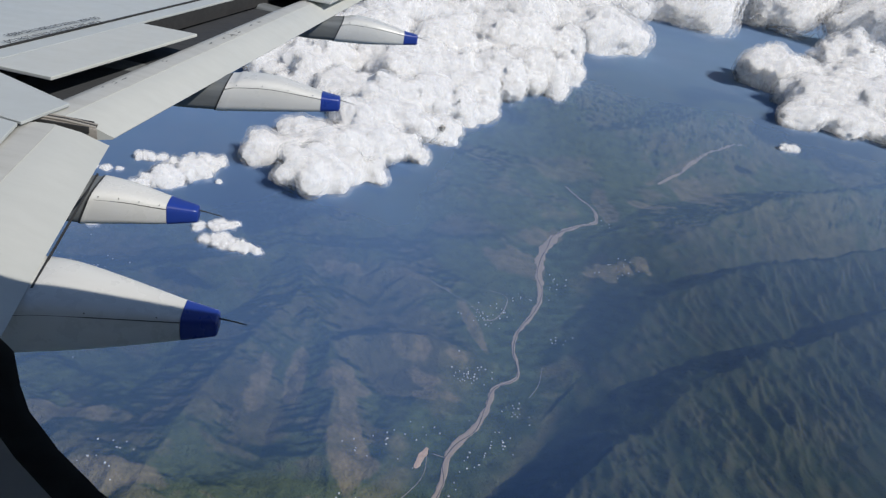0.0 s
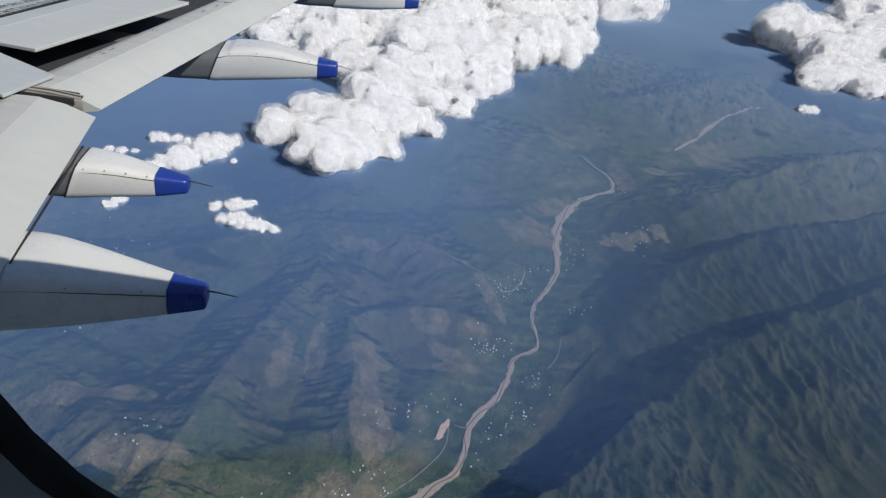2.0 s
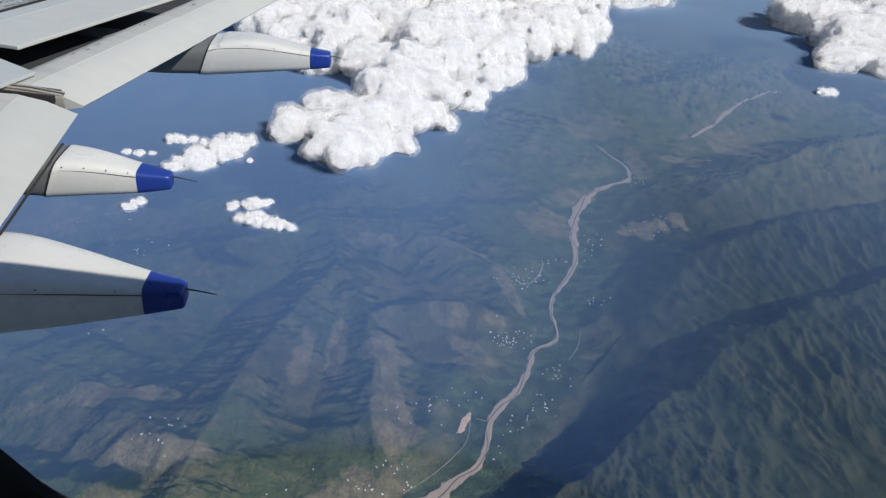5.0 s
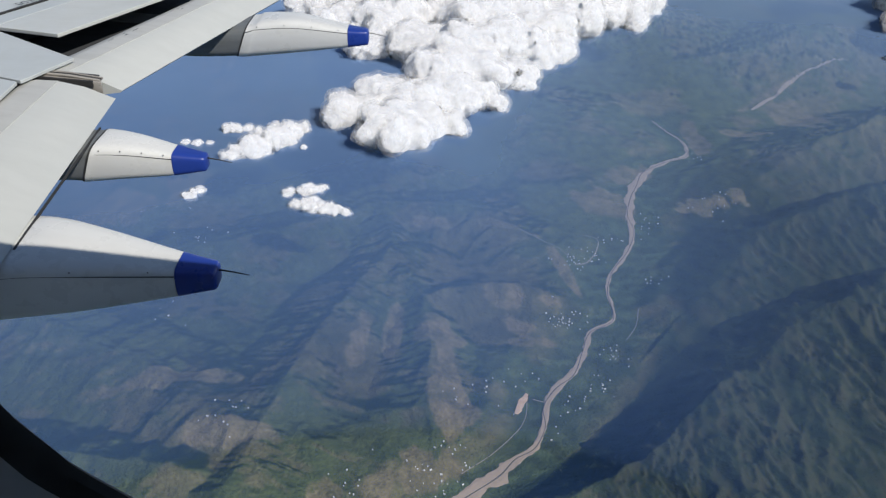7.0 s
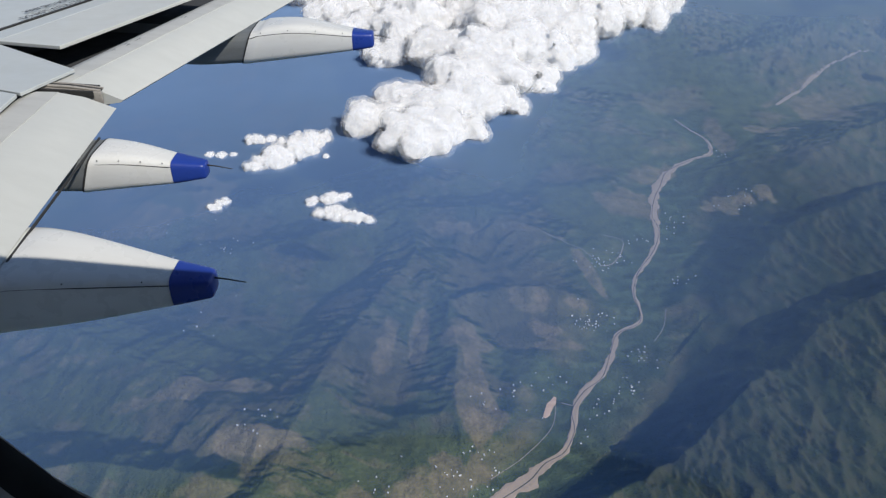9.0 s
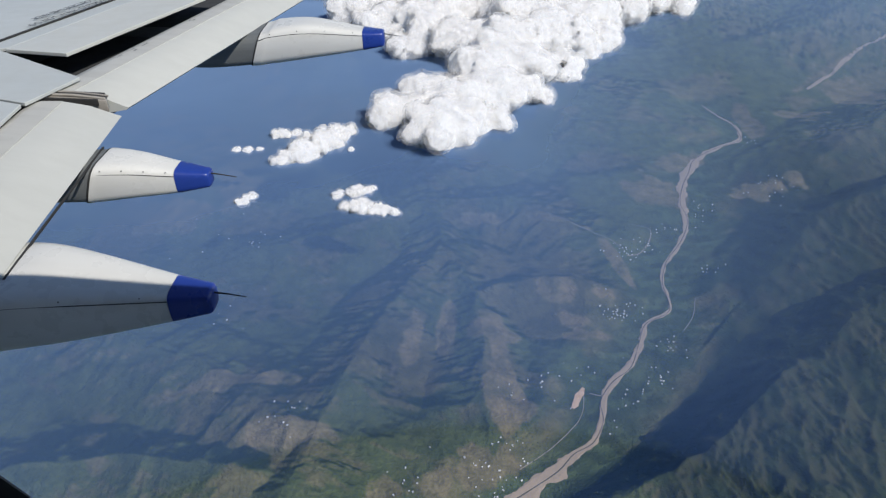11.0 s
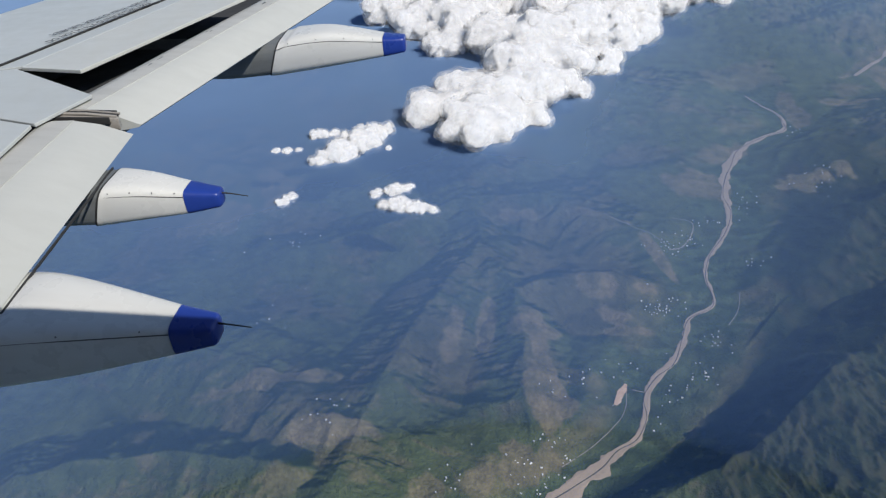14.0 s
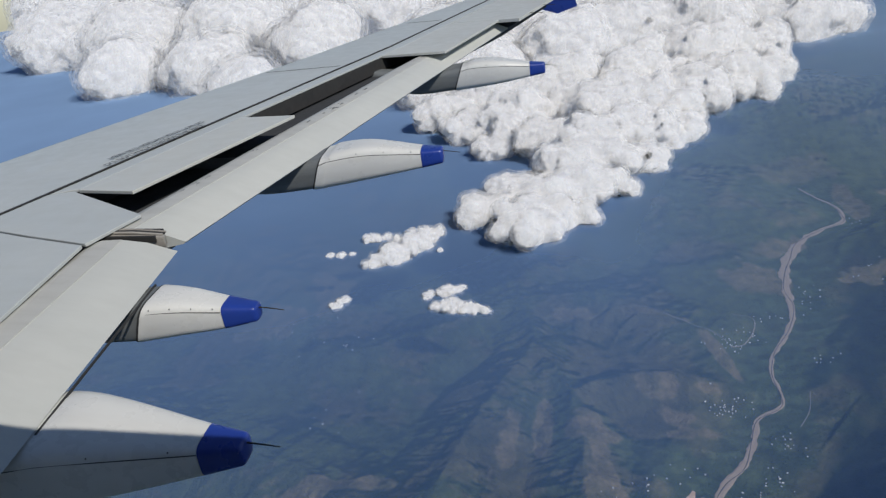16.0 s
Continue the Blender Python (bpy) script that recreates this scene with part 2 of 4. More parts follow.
# ridges: crest line with heights, then the widths of the flank to its left and right hand
RIVER = [(x, y, 0.6 * w) for x, y, w in RIVER]
RIDGES = [
    ([(40, 250, 40), (101, 344, 52), (140, 360, 60), (191, 393, 70), (247, 442, 74), (281, 484, 62), (316, 505, 46)], 78, 190),
    ([(316, 505, 46), (332, 524, 54), (391, 572, 66), (463, 607, 74), (700, 720, 84), (1000, 800, 84)], 100, 220),
    ([(300, 640, 18), (420, 770, 40), (560, 830, 62), (800, 900, 80), (1100, 960, 84)], 100, 160),
    ([(470, 930, 30), (620, 1030, 52), (800, 1110, 72), (1100, 1200, 84)], 150, 150),
    ([(-260, 730, 20), (-146, 776, 27), (-49, 834, 32), (48, 837, 30), (98, 809, 24), (164, 758, 14), (182, 698, 5)], 110, 120),
    ([(-200, 900, 18), (-62, 928, 27), (-10, 992, 32), (60, 1060, 26)], 90, 110),
    ([(-49, 834, 32), (-30, 720, 36), (5, 640, 30), (14, 567, 26), (12, 480, 20), (17, 425, 4)], 60, 95),
    ([(-30, 720, 36), (-90, 600, 34), (-120, 500, 26), (-140, 420, 22), (-160, 330, 20)], 110, 90),
    ([(5, 640, 30), (69, 668, 24), (120, 664, 18), (172, 660, 5)], 60, 60),
    ([(-500, 640, 30), (-330, 560, 26), (-230, 500, 30), (-170, 452, 30), (-110, 440, 18)], 110, 110),
    ([(-420, 380, 30), (-300, 420, 22), (-200, 400, 28)], 90, 90),
    ([(-900, 1000, 60), (-500, 980, 40), (-330, 900, 26)], 180, 180),
    ([(-700, 1500, 70), (-250, 1350, 60), (60, 1300, 40), (230, 1180, 22)], 230, 230),
    ([(520, 1400, 40), (640, 1420, 55), (900, 1600, 80), (1300, 1750, 84)], 220, 220),
    ([(-300, 2100, 80), (200, 1900, 84), (500, 1700, 60), (560, 1450, 30)], 300, 300),
]


def land_height(x, y):
    dr, _, _ = along(RIVER, x, y)
    warp_x = x + 9 * fbm(x, y, 60, 3, 5)
    warp_y = y + 9 * fbm(x, y, 60, 3, 9)
    h = 7 + 9 * fbm(x, y, 210, 4, 11)
    rest = np.zeros(x.shape)
    for line, left, right in RIDGES:
        d, top, side, way = along(line, warp_x, warp_y, True)
        w = np.where(side < 0, left, right)
        s = np.clip(1 - d / w, 0, 1)
        gully = fbm(way + 40 * side, 0.22 * d, 30, 4, 25, True)          # gullies run straight down the flanks
        rib = 1 + s * (1 - s) * 4 * (0.25 * fbm(warp_x, warp_y, 42, 3, 21, True) + 0.33 * gully)
        rest = np.maximum(rest, top * (0.55 * s + 0.45 * s * s) * rib)
    h = np.maximum(h, rest + 0.35 * h)
    h = h + fbm(x, y, 46, 5, 31, True) * (0.8 + 0.10 * h) + fbm(warp_x, warp_y, 17, 3, 37, True) * (0.2 + np.clip(rest - 14, 0, 40) * 0.07)
    out = smooth(900, 2600, np.hypot(x, y))
    h = h + out * (30 + 34 * fbm(x, y, 520, 5, 41, True))
    valley = smooth(9, 62, dr)
    return np.clip(h, 0.3, 88) * valley


def make_land():
    ang = np.concatenate([np.linspace(-180, -47, 40)[:-1], np.linspace(-47, 47, 760), np.linspace(47, 180, 40)[1:]])
    rad = np.concatenate([[2, 90, 180, 240], np.geomspace(290, 1300, 520), np.geomspace(1306, 4900, 190)[1:]])
    a, r = np.meshgrid(np.radians(ang), rad)
    x, y = r * np.sin(a), r * np.cos(a)
    z = land_height(x, y)
    rows, cols = x.shape
    co = np.stack([x, y, z], -1).reshape(-1, 3)
    i = np.arange(rows * cols).reshape(rows, cols)
    faces = np.stack([i[:-1, :-1], i[:-1, 1:], i[1:, 1:], i[1:, :-1]], -1).reshape(-1, 4)[:, ::-1]
    me = bpy.data.meshes.new("ground")
    me.vertices.add(len(co))
    me.vertices.foreach_set("co", co.ravel())
    me.loops.add(faces.size)
    me.loops.foreach_set("vertex_index", faces.ravel())
    me.polygons.add(len(faces))
    me.polygons.foreach_set("loop_start", np.arange(0, faces.size, 4))
    me.update(calc_edges=True)
    me.polygons.foreach_set("use_smooth", np.ones(len(faces), bool))
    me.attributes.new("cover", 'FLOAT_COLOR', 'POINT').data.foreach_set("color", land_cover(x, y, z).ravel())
    me.materials.append(M_LAND)
    me.validate()
    return tagged(new("ground", me), "green and brown mountain country with valleys and ridges", "ground", kind="structure")


# bare slopes: centre, half length, half width, turn in degrees
BARE = [(28, 520, 18, 66, 4), (22, 575, 26, 14, 10), (95, 655, 34, 20, 12), (140, 655, 34, 10, -5), (110, 615, 30, 14, -30), (135, 590, 40, 9, 6), (-60, 560, 14, 40, -10),
        (-25, 585, 8, 40, -5), (30, 800, 50, 9, -4), (95, 800, 46, 9, -20), (172, 715, 9, 34, 16), (255, 900, 46, 34, 20), (300, 985, 60, 22, 35), (395, 885, 42, 24, 10),
        (455, 1130, 12, 60, 0), (-230, 500, 60, 12, 12), (-160, 440, 40, 16, 0), (-10, 410, 60, 20, 20),  (660, 1200, 60, 70, 20),
        (540, 1130, 40, 16, 0), (-320, 900, 30, 60, 20), (-400, 820, 60, 26, 30), (-35, 960, 10, 46, -38), (40, 480, 20, 14, 0), (640, 1290, 90, 8, 40)]


def land_cover(x, y, z):
    dr, _, _ = along(RIVER, x, y)
    e = 2.0
    gx, gy = (land_height(x + e, y) - z) / e, (land_height(x, y + e) - z) / e
    steep = np.hypot(gx, gy)
    away = np.clip(-(gy * 0.9 - gx * 0.2), -1, 1)          # slopes that fall to the north hold the woods
    n1, n2, n3 = fbm(x, y, 90, 5, 51), fbm(x, y, 26, 4, 61), fbm(x, y, 300, 3, 71)
    n4 = fbm(x * 2.2 + 0.5 * y, y * 0.5, 34, 4, 91)
    grass, wood = np.array([0.110, 0.140, 0.055]), np.array([0.028, 0.048, 0.024])
    field, soil, scrub = np.array([0.075, 0.108, 0.052]), np.array([0.27, 0.225, 0.135]), np.array([0.19, 0.175, 0.095])

    def blend(c, k, amount):
        return c * (1 - amount[..., None]) + k * amount[..., None]
    c = blend(np.broadcast_to(grass, x.shape + (3,)), wood, smooth(-0.06, 0.16, away * 0.8 + 0.45 * n1 + 0.25 * n3 - 0.02))
    c = blend(c, scrub, smooth(0.16, 0.40, n1 * 0.7 + n2 * 0.4 - away * 0.6 + 0.25 * n3 + 0.08) * 0.85)
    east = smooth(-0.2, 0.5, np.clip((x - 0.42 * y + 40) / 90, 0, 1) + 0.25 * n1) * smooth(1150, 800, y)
    # woods with slope and cloud shade put into their colour, deepest where falling west
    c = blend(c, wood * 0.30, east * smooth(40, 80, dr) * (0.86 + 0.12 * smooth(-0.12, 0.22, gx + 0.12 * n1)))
    # scrub on ribs that fall east, their sunlit side put into the colour
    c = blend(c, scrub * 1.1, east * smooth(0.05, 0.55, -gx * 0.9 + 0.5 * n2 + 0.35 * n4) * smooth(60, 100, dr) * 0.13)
    flat = smooth(75, 30, dr + 22 * n2) * smooth(0.45, 0.15, steep)
    c = blend(c, field, flat * 0.9)
    # small terraced fields beside the river
    u, v = np.floor((x + 0.35 * y) / 13 + n2), np.floor((y - 0.3 * x) / 9 + n1 * 2)
    patch = (np.sin(u * 12.9898 + v * 78.233) * 43758.5453) % 1
    c = c * (1 + (patch - 0.5) * 0.7 * flat)[..., None]
    for bx, by, a, b, turn in BARE:
        cs, sn = math.cos(radians(turn)), math.sin(radians(turn))
        p, q = ((x - bx) * cs + (y - by) * sn) / a, (-(x - bx) * sn + (y - by) * cs) / b
        c = blend(c, soil, smooth(1.02, 0.78, np.hypot(p, q) + 0.75 * n2 + 0.5 * n1 + 0.55 * n4) * 0.72)
    return np.concatenate([c * 0.98, np.ones(x.shape + (1,))], -1)


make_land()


def spline(points, step):
    """Catmull-Rom through the points, about one sample a step."""
    p = [np.array(q, float) for q in points]
    p = [2 * p[0] - p[1]] + p + [2 * p[-1] - p[-2]]
    out = []
    for a, b, c, d in zip(p, p[1:], p[2:], p[3:]):
        n = max(2, int(np.hypot(*(c - b)[:2]) / step))
        for i in range(n):
            s = i / n
            out.append(0.5 * (2 * b + (c - a) * s + (2 * a - 5 * b + 4 * c - d) * s * s + (3 * b - a - 3 * c + d) * s ** 3))
    return np.array(out + [p[-2]])


def ribbon(name, points, material, lift, wobble, across=5, step=3.0, seed=1, thick=0.5):
    """A band along the land with ragged banks and a slightly sunk middle; points hold x, y, width."""
    s = spline(points, step)
    d = np.gradient(s[:, :2], axis=0)
    d /= np.hypot(d[:, 0], d[:, 1])[:, None]
    nrm = np.stack([-d[:, 1], d[:, 0]], 1)
    k = np.linspace(-1, 1, across)[None, :]
    cx, cy, w = s[:, 0:1], s[:, 1:2], s[:, 2:3]
    rag = 1 + wobble * fbm(cx + 40 * k, cy + 0 * k, 14, 3, seed)
    qx, qy = cx + nrm[:, 0:1] * k * w / 2 * rag, cy + nrm[:, 1:2] * k * w / 2 * rag
    qz = land_height(qx, qy) + lift * (1.0 - 0.25 * (1 - np.abs(k))) - np.where(np.abs(k) >= 1, thick, 0)
    bm = bmesh.new()
    rings = [[bm.verts.new(p) for p in zip(*row)] for row in zip(qx.tolist(), qy.tolist(), qz.tolist())]
    for p, q in zip(rings, rings[1:]):
        for j in range(across - 1):
            bm.faces.new((p[j], p[j + 1], q[j + 1], q[j]))
    return part(name, bm, material)


tagged(ribbon("river_bed", RIVER, M_GRAVEL, 0.8, 1.1, 9, 1.5, 3), "pale gravel bed of a braided mountain river", "river bed", kind="structure")
CHANNEL = [(x + 0.34 * w * math.sin(2.1 * i), y + 0.15 * w * math.cos(1.7 * i), 0.6 + 0.04 * w) for i, (x, y, w) in enumerate(RIVER)]
tagged(ribbon("water", CHANNEL, M_WATER, 1.15, 0.3, 3, 3.0, 7), "narrow grey-brown stream winding over the gravel", "river", kind="structure")
STREAM = [(589, 1235, 5), (615, 1256, 7), (642, 1277, 6), (690, 1325, 8), (739, 1369, 6), (850, 1438, 4)]
tagged(ribbon("side_stream", STREAM, M_GRAVEL, 0.6, 0.3, 5, 5.0, 9), "pale gravel bed of a side stream", "river bed", kind="structure")
TRACKS = [
    [(106, 508, 1.3), (103, 490, 1.2), (97, 476, 1.2), (88, 464, 1.2), (80, 455, 1.2), (64, 439, 1.2), (40, 420, 1.2)],
    [(188, 735, 1.8), (205, 745, 2.2), (222, 772, 2.4), (228, 800, 1.6), (205, 806, 1.4)],
    [(222, 600, 1.4), (238, 625, 1.4), (248, 655, 1.2)],
    [(98, 807, 1.5), (130, 790, 1.5), (160, 765, 1.5), (186, 742, 1.5)],
    [(112, 512, 1.6), (128, 507, 1.6)],
]
for line in TRACKS:
    line = [(x, y, 0.62 * w) for x, y, w in line]
    tagged(ribbon("dirt_road", line, M_TRACK, 0.9, 0.2, 3, 3.0, 5), "pale dirt road along the valley side", "road", kind="structure")
tagged(ribbon("quarry", [(93, 490, 3), (96, 497, 7), (101, 507, 8), (107, 518, 3)], M_QUARRY, 1.0, 1.2, 7, 1.0, 8), "orange bare earth of a small quarry", "quarry", kind="structure")

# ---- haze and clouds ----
# one added flat sheet, tinted to imitate the haze of distance
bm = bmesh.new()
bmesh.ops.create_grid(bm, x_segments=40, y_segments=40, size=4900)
haze = part("haze_sheet", bm, M_HAZE)
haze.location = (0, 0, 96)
tagged(haze, "flat see-through sheet tinted blue to stand in for distance haze", "haze", kind="structure")


def unit_puff(level, seed):
    bm = bmesh.new()
    bmesh.ops.create_icosphere(bm, subdivisions=level, radius=1)
    for v in bm.verts:
        p = v.co.copy()
        n = noise.fractal(p * 1.6 + Vector((seed * 7.1, 0, 0)), 0.7, 2.1, 4) * 0.22
        v.co = p * (1 + n)
    co = np.array([v.co[:] for v in bm.verts])
    fa = np.array([[v.index for v in f.verts] for f in bm.faces])
    bm.free()
    return co, fa


PUFFS = [unit_puff(3, s) for s in range(6)]
SMALL = [unit_puff(2, s + 10) for s in range(6)]


def billow(size, depth):
    tx = bpy.data.textures.new("billow", 'CLOUDS')
    tx.noise_scale, tx.noise_depth, tx.noise_basis = size, depth, 'ORIGINAL_PERLIN'
    return tx


def pieces(me, name):
    """The connected outer skins of a mesh of quads, each as a mesh of its own, without stray scraps and inner hollows."""
    n, nf = len(me.vertices), len(me.polygons)
    co, ed, fa = np.empty(n * 3), np.empty(len(me.edges) * 2, np.int64), np.empty(nf * 4, np.int64)
    me.vertices.foreach_get("co", co)
    me.edges.foreach_get("vertices", ed)
    me.loops.foreach_get("vertex_index", fa)
    co, ed, fa, mark = co.reshape(-1, 3), ed.reshape(-1, 2), fa.reshape(-1, 4), np.arange(n)
    while True:
        low = np.minimum(mark[ed[:, 0]], mark[ed[:, 1]])
        fresh = mark.copy()
        np.minimum.at(fresh, mark[ed[:, 0]], low)
        np.minimum.at(fresh, mark[ed[:, 1]], low)
        fresh = fresh[fresh[fresh]]
        if (fresh == mark).all():
            break
        mark = fresh
    count, made = np.bincount(mark), []
    for label in np.nonzero(count > 0.04 * count.max())[0]:
        keep = mark == label
        own = fa[keep[fa[:, 0]]]
        p, q, r = (co[own[:, j]] - co[keep].mean(0) for j in (0, 1, 2))
        if np.einsum("ij,ij->i", p, np.cross(q, r)).sum() < 0:
            continue
        own = (np.cumsum(keep) - 1)[own]
        out = bpy.data.meshes.new(name)
        out.vertices.add(int(keep.sum()))
        out.vertices.foreach_set("co", co[keep].ravel())
        out.loops.add(own.size)
        out.loops.foreach_set("vertex_index", own.ravel())
        out.polygons.add(len(own))
        out.polygons.foreach_set("loop_start", np.arange(0, own.size, 4))
        out.update(calc_edges=True)
        out.polygons.foreach_set("use_smooth", np.ones(len(own), bool))
        made.append(out)
    return made


def make_cloud(name, lobes, base, seed, grain=1.0, flat=0.55, veils=(), ragged=0.34):
    """One cumulus: lobes (x, y, radius) grow heaps of puffs over a level base, fused into one billowing skin with a wispy fringe."""
    rng = random.Random(seed)
    balls = []
    for x, y, r in lobes:
        balls.append((x, y, base + 0.28 * r, r * 0.78))
        for _ in range(int(15 * grain)):
            a, e = rng.uniform(0, 6.283), rng.uniform(-0.1, 1.3)
            d = r * rng.uniform(0.55, 0.95)
            k = r * rng.uniform(0.16, 0.40)
            px, py, pz = x + d * math.cos(a) * math.cos(e), y + d * math.sin(a) * math.cos(e), base + 0.28 * r + d * flat * math.sin(e)
            balls.append((px, py, pz, k))
            for _ in range(int(3 * grain)):
                a2, e2 = rng.uniform(0, 6.283), rng.uniform(-0.5, 1.4)
                k2 = k * rng.uniform(0.25, 0.5)
                balls.append((px + k * math.cos(a2) * math.cos(e2), py + k * math.sin(a2) * math.cos(e2), pz + k * 0.8 * math.sin(e2), k2))
    cos, fas, off = [], [], 0
    for x, y, z, r in balls:
        co, fa = rng.choice(PUFFS if r > 14 else SMALL)
        t = rng.uniform(0, 6.283)
        c, s = math.cos(t), math.sin(t)
        p = np.stack([co[:, 0] * c - co[:, 1] * s, co[:, 0] * s + co[:, 1] * c, co[:, 2] * 0.8], 1) * r + (x, y, z)
        low = p[:, 2] < base
        p[low, 2] = base - (base - p[low, 2]) * 0.12
        cos.append(p)
        fas.append(fa + off)
        off += len(co)
    v, f = np.concatenate(cos), np.concatenate(fas)
    mean = float(np.mean([r for _, _, r in lobes]))
    voxel = max(0.5, mean * 0.033)

    raw = bpy.data.meshes.new("heap")
    raw.vertices.add(len(v))
    raw.vertices.foreach_set("co", v.ravel())
    raw.loops.add(f.size)
    raw.loops.foreach_set("vertex_index", f.ravel())
    raw.polygons.add(len(f))
    raw.polygons.foreach_set("loop_start", np.arange(0, f.size, 3))
    raw.update(calc_edges=True)
    heap = new("heap", raw)
    rm = heap.modifiers.new("fuse", 'REMESH')
    rm.mode, rm.voxel_size, rm.use_smooth_shade = 'VOXEL', voxel, True
    sm = heap.modifiers.new("soften", 'SMOOTH')
    sm.factor, sm.iterations = 0.5, 140
    for size, push, depth in ((mean * 0.9, mean * 0.6, 2), (mean * 0.5, mean * ragged, 4)):
        dm = heap.modifiers.new("billow", 'DISPLACE')
        dm.texture, dm.strength, dm.mid_level, dm.texture_coords = billow(size, depth), push, 0.5, 'GLOBAL'
    skins = pieces(bpy.data.meshes.new_from_object(heap.evaluated_get(bpy.context.evaluated_depsgraph_get())), name)
    bpy.data.objects.remove(heap)
    return [cloud_skin(name, skin, mean, veils) for skin in skins]


def cloud_skin(name, me, mean, veils):
    """A cloud from its skin: the dense body, and thin torn veils round it as its parts."""
    me.materials.append(M_CLOUD)
    core = new(name, me)
    # blur the shading normals and tilt them sunward, so the cloud's shade is evened out
    n, ne = len(me.vertices), len(me.edges)
    nr, ed = np.empty(n * 3), np.empty(ne * 2, np.int64)
    me.vertex_normals.foreach_get("vector", nr)
    me.edges.foreach_get("vertices", ed)
    nr, ed = nr.reshape(-1, 3), ed.reshape(-1, 2)
    a, b = np.concatenate([ed[:, 0], ed[:, 1]]), np.concatenate([ed[:, 1], ed[:, 0]])
    deg = np.maximum(np.bincount(a, minlength=n), 1)[:, None]
    blur = nr
    for _ in range(60):
        blur = 0.4 * blur + 0.6 * np.stack([np.bincount(a, blur[b, k], n) for k in range(3)], 1) / deg
    swell = blur / np.maximum(np.linalg.norm(blur, axis=1), 1e-6)[:, None]
    blur = 0.03 * nr + 0.42 * blur + 0.62 * np.array(sun_dir)
    blur /= np.maximum(np.linalg.norm(blur, axis=1), 1e-6)[:, None]
    me.normals_split_custom_set_from_vertices(blur.tolist())
    co = np.empty(n * 3)
    me.vertices.foreach_get("co", co)
    for out in veils:
        skin = me.copy()
        skin.name = "vapour_veil"
        skin.materials.clear()
        skin.materials.append(M_VEIL)
        skin.vertices.foreach_set("co", (co.reshape(-1, 3) + (0.85 * swell + 0.15 * nr) * out * mean).ravel())
        skin.update()
        skin.normals_split_custom_set_from_vertices(blur.tolist())
        new("vapour_veil", skin).parent = core
    return core


CLOUDS = [
    # the long bank over the valley head
    ("tall white cumulus bank trailing away over the valley head", 1.0, 93, [(-95, 925, 48), (-40, 860, 52), (5, 900, 46), (-20, 960, 60), (-60, 1010, 50), (50, 990, 58),
     (20, 1060, 66), (90, 1080, 62), (140, 1110, 40), (60, 1160, 80), (140, 1210, 80), (215, 1235, 50), (0, 1190, 70), (180, 1320, 90), (90, 1330, 100), (260, 1400, 90),
     (-60, 1330, 90), (350, 1480, 80), (150, 1075, 24), (200, 1180, 30), (415, 1430, 34), (40, 895, 24), (105, 985, 26), (-130, 985, 26), (-95, 1215, 50), (-150, 1320, 60), (-200, 1420, 70), (180, 1500, 120), (30, 1500, 120), (-120, 1500, 110), (450, 1560, 60), (320, 1650, 130), (480, 1720, 90)]),
    ("small ragged white cumulus", 0.8, 93, [(-208, 832, 27), (-185, 860, 29), (-168, 890, 18), (-232, 815, 14), (-160, 905, 12)]),
    ("small flat white cumulus", 0.7, 93, [(-118, 692, 15), (-98, 688, 13), (-137, 696, 11), (-82, 684, 8)]),
    ("small wispy white cumulus", 0.7, 93, [(-130, 728, 13), (-150, 722, 9), (-116, 736, 9)]),
    ("tiny white cloud scrap", 0.7, 93, [(-256, 712, 10), (-250, 724, 9)]),
    ("tiny white cloud scrap", 0.6, 93, [(-248, 893, 14), (-230, 898, 10)]),
    ("thin streak of white cloud", 0.6, 93, [(-300, 850, 8), (-285, 848, 9), (-270, 850, 6)]),
    ("tiny white cloud scrap", 0.6, 93, [(-150, 845, 7)]),
    ("tall white cumulus over the eastern hills", 0.9, 93, [(1000, 1500, 70), (1080, 1480, 80), (1100, 1600, 110), (1220, 1560, 120), (1240, 1720, 140), (1180, 1420, 60), (1080, 1800, 120), (1350, 1900, 160)]),
    ("tiny white cloud scrap", 0.7, 93, [(850, 1290, 16), (872, 1292, 14)]),
    ("far bank of white cumulus", 0.8, 93, [(-320, 1500, 70), (-280, 1700, 120), (-150, 1750, 130), (-420, 1850, 130), (50, 1850, 150), (-250, 2050, 190), (200, 2000, 170), (420, 2050, 160), (0, 2300, 220), (330, 2400, 220), (650, 2000, 130), (700, 2350, 190)]),
    ("far bank of white cumulus", 0.7, 93, [(-800, 1900, 130), (-1000, 2100, 170), (-1300, 2200, 180), (-700, 2300, 200), (-1100, 2600, 260), (-1500, 2700, 260), (-600, 2800, 260), (-1900, 2900, 300), (-1000, 3300, 300), (-300, 2900, 240)]),
    ("far bank of white cumulus", 0.7, 93, [(200, 3000, 280), (700, 2900, 260), (1100, 2700, 240), (1000, 3300, 300), (1600, 3000, 300), (500, 3600, 320), (-400, 3700, 320), (-1600, 3700, 340), (-2400, 3800, 360), (1900, 2500, 240), (2300, 3300, 320)]),
]
for i, (label, grain, base, lobes) in enumerate(CLOUDS):
    lobes = [(x, y + (22 if i == 0 else 10), r * (0.92 if i in (0, 8) else 0.95)) for x, y, r in lobes]
    for cloud in make_cloud("cloud", lobes, base, 100 + i, grain, veils=(0.045, 0.10) if i in (0, 8) else (0.09, 0.2) if i < 10 else (0.06, 0.12), ragged=0.44 if 0 < i < 8 or i == 9 else 0.36, flat=0.55 if i < 10 else 0.36):
        tagged(cloud, label, "cloud", "clouds over the valley")

# ---- the aircraft wing (local z = 0 is the eye's level at mid clip) ----
wing = new("aircraft_wing")
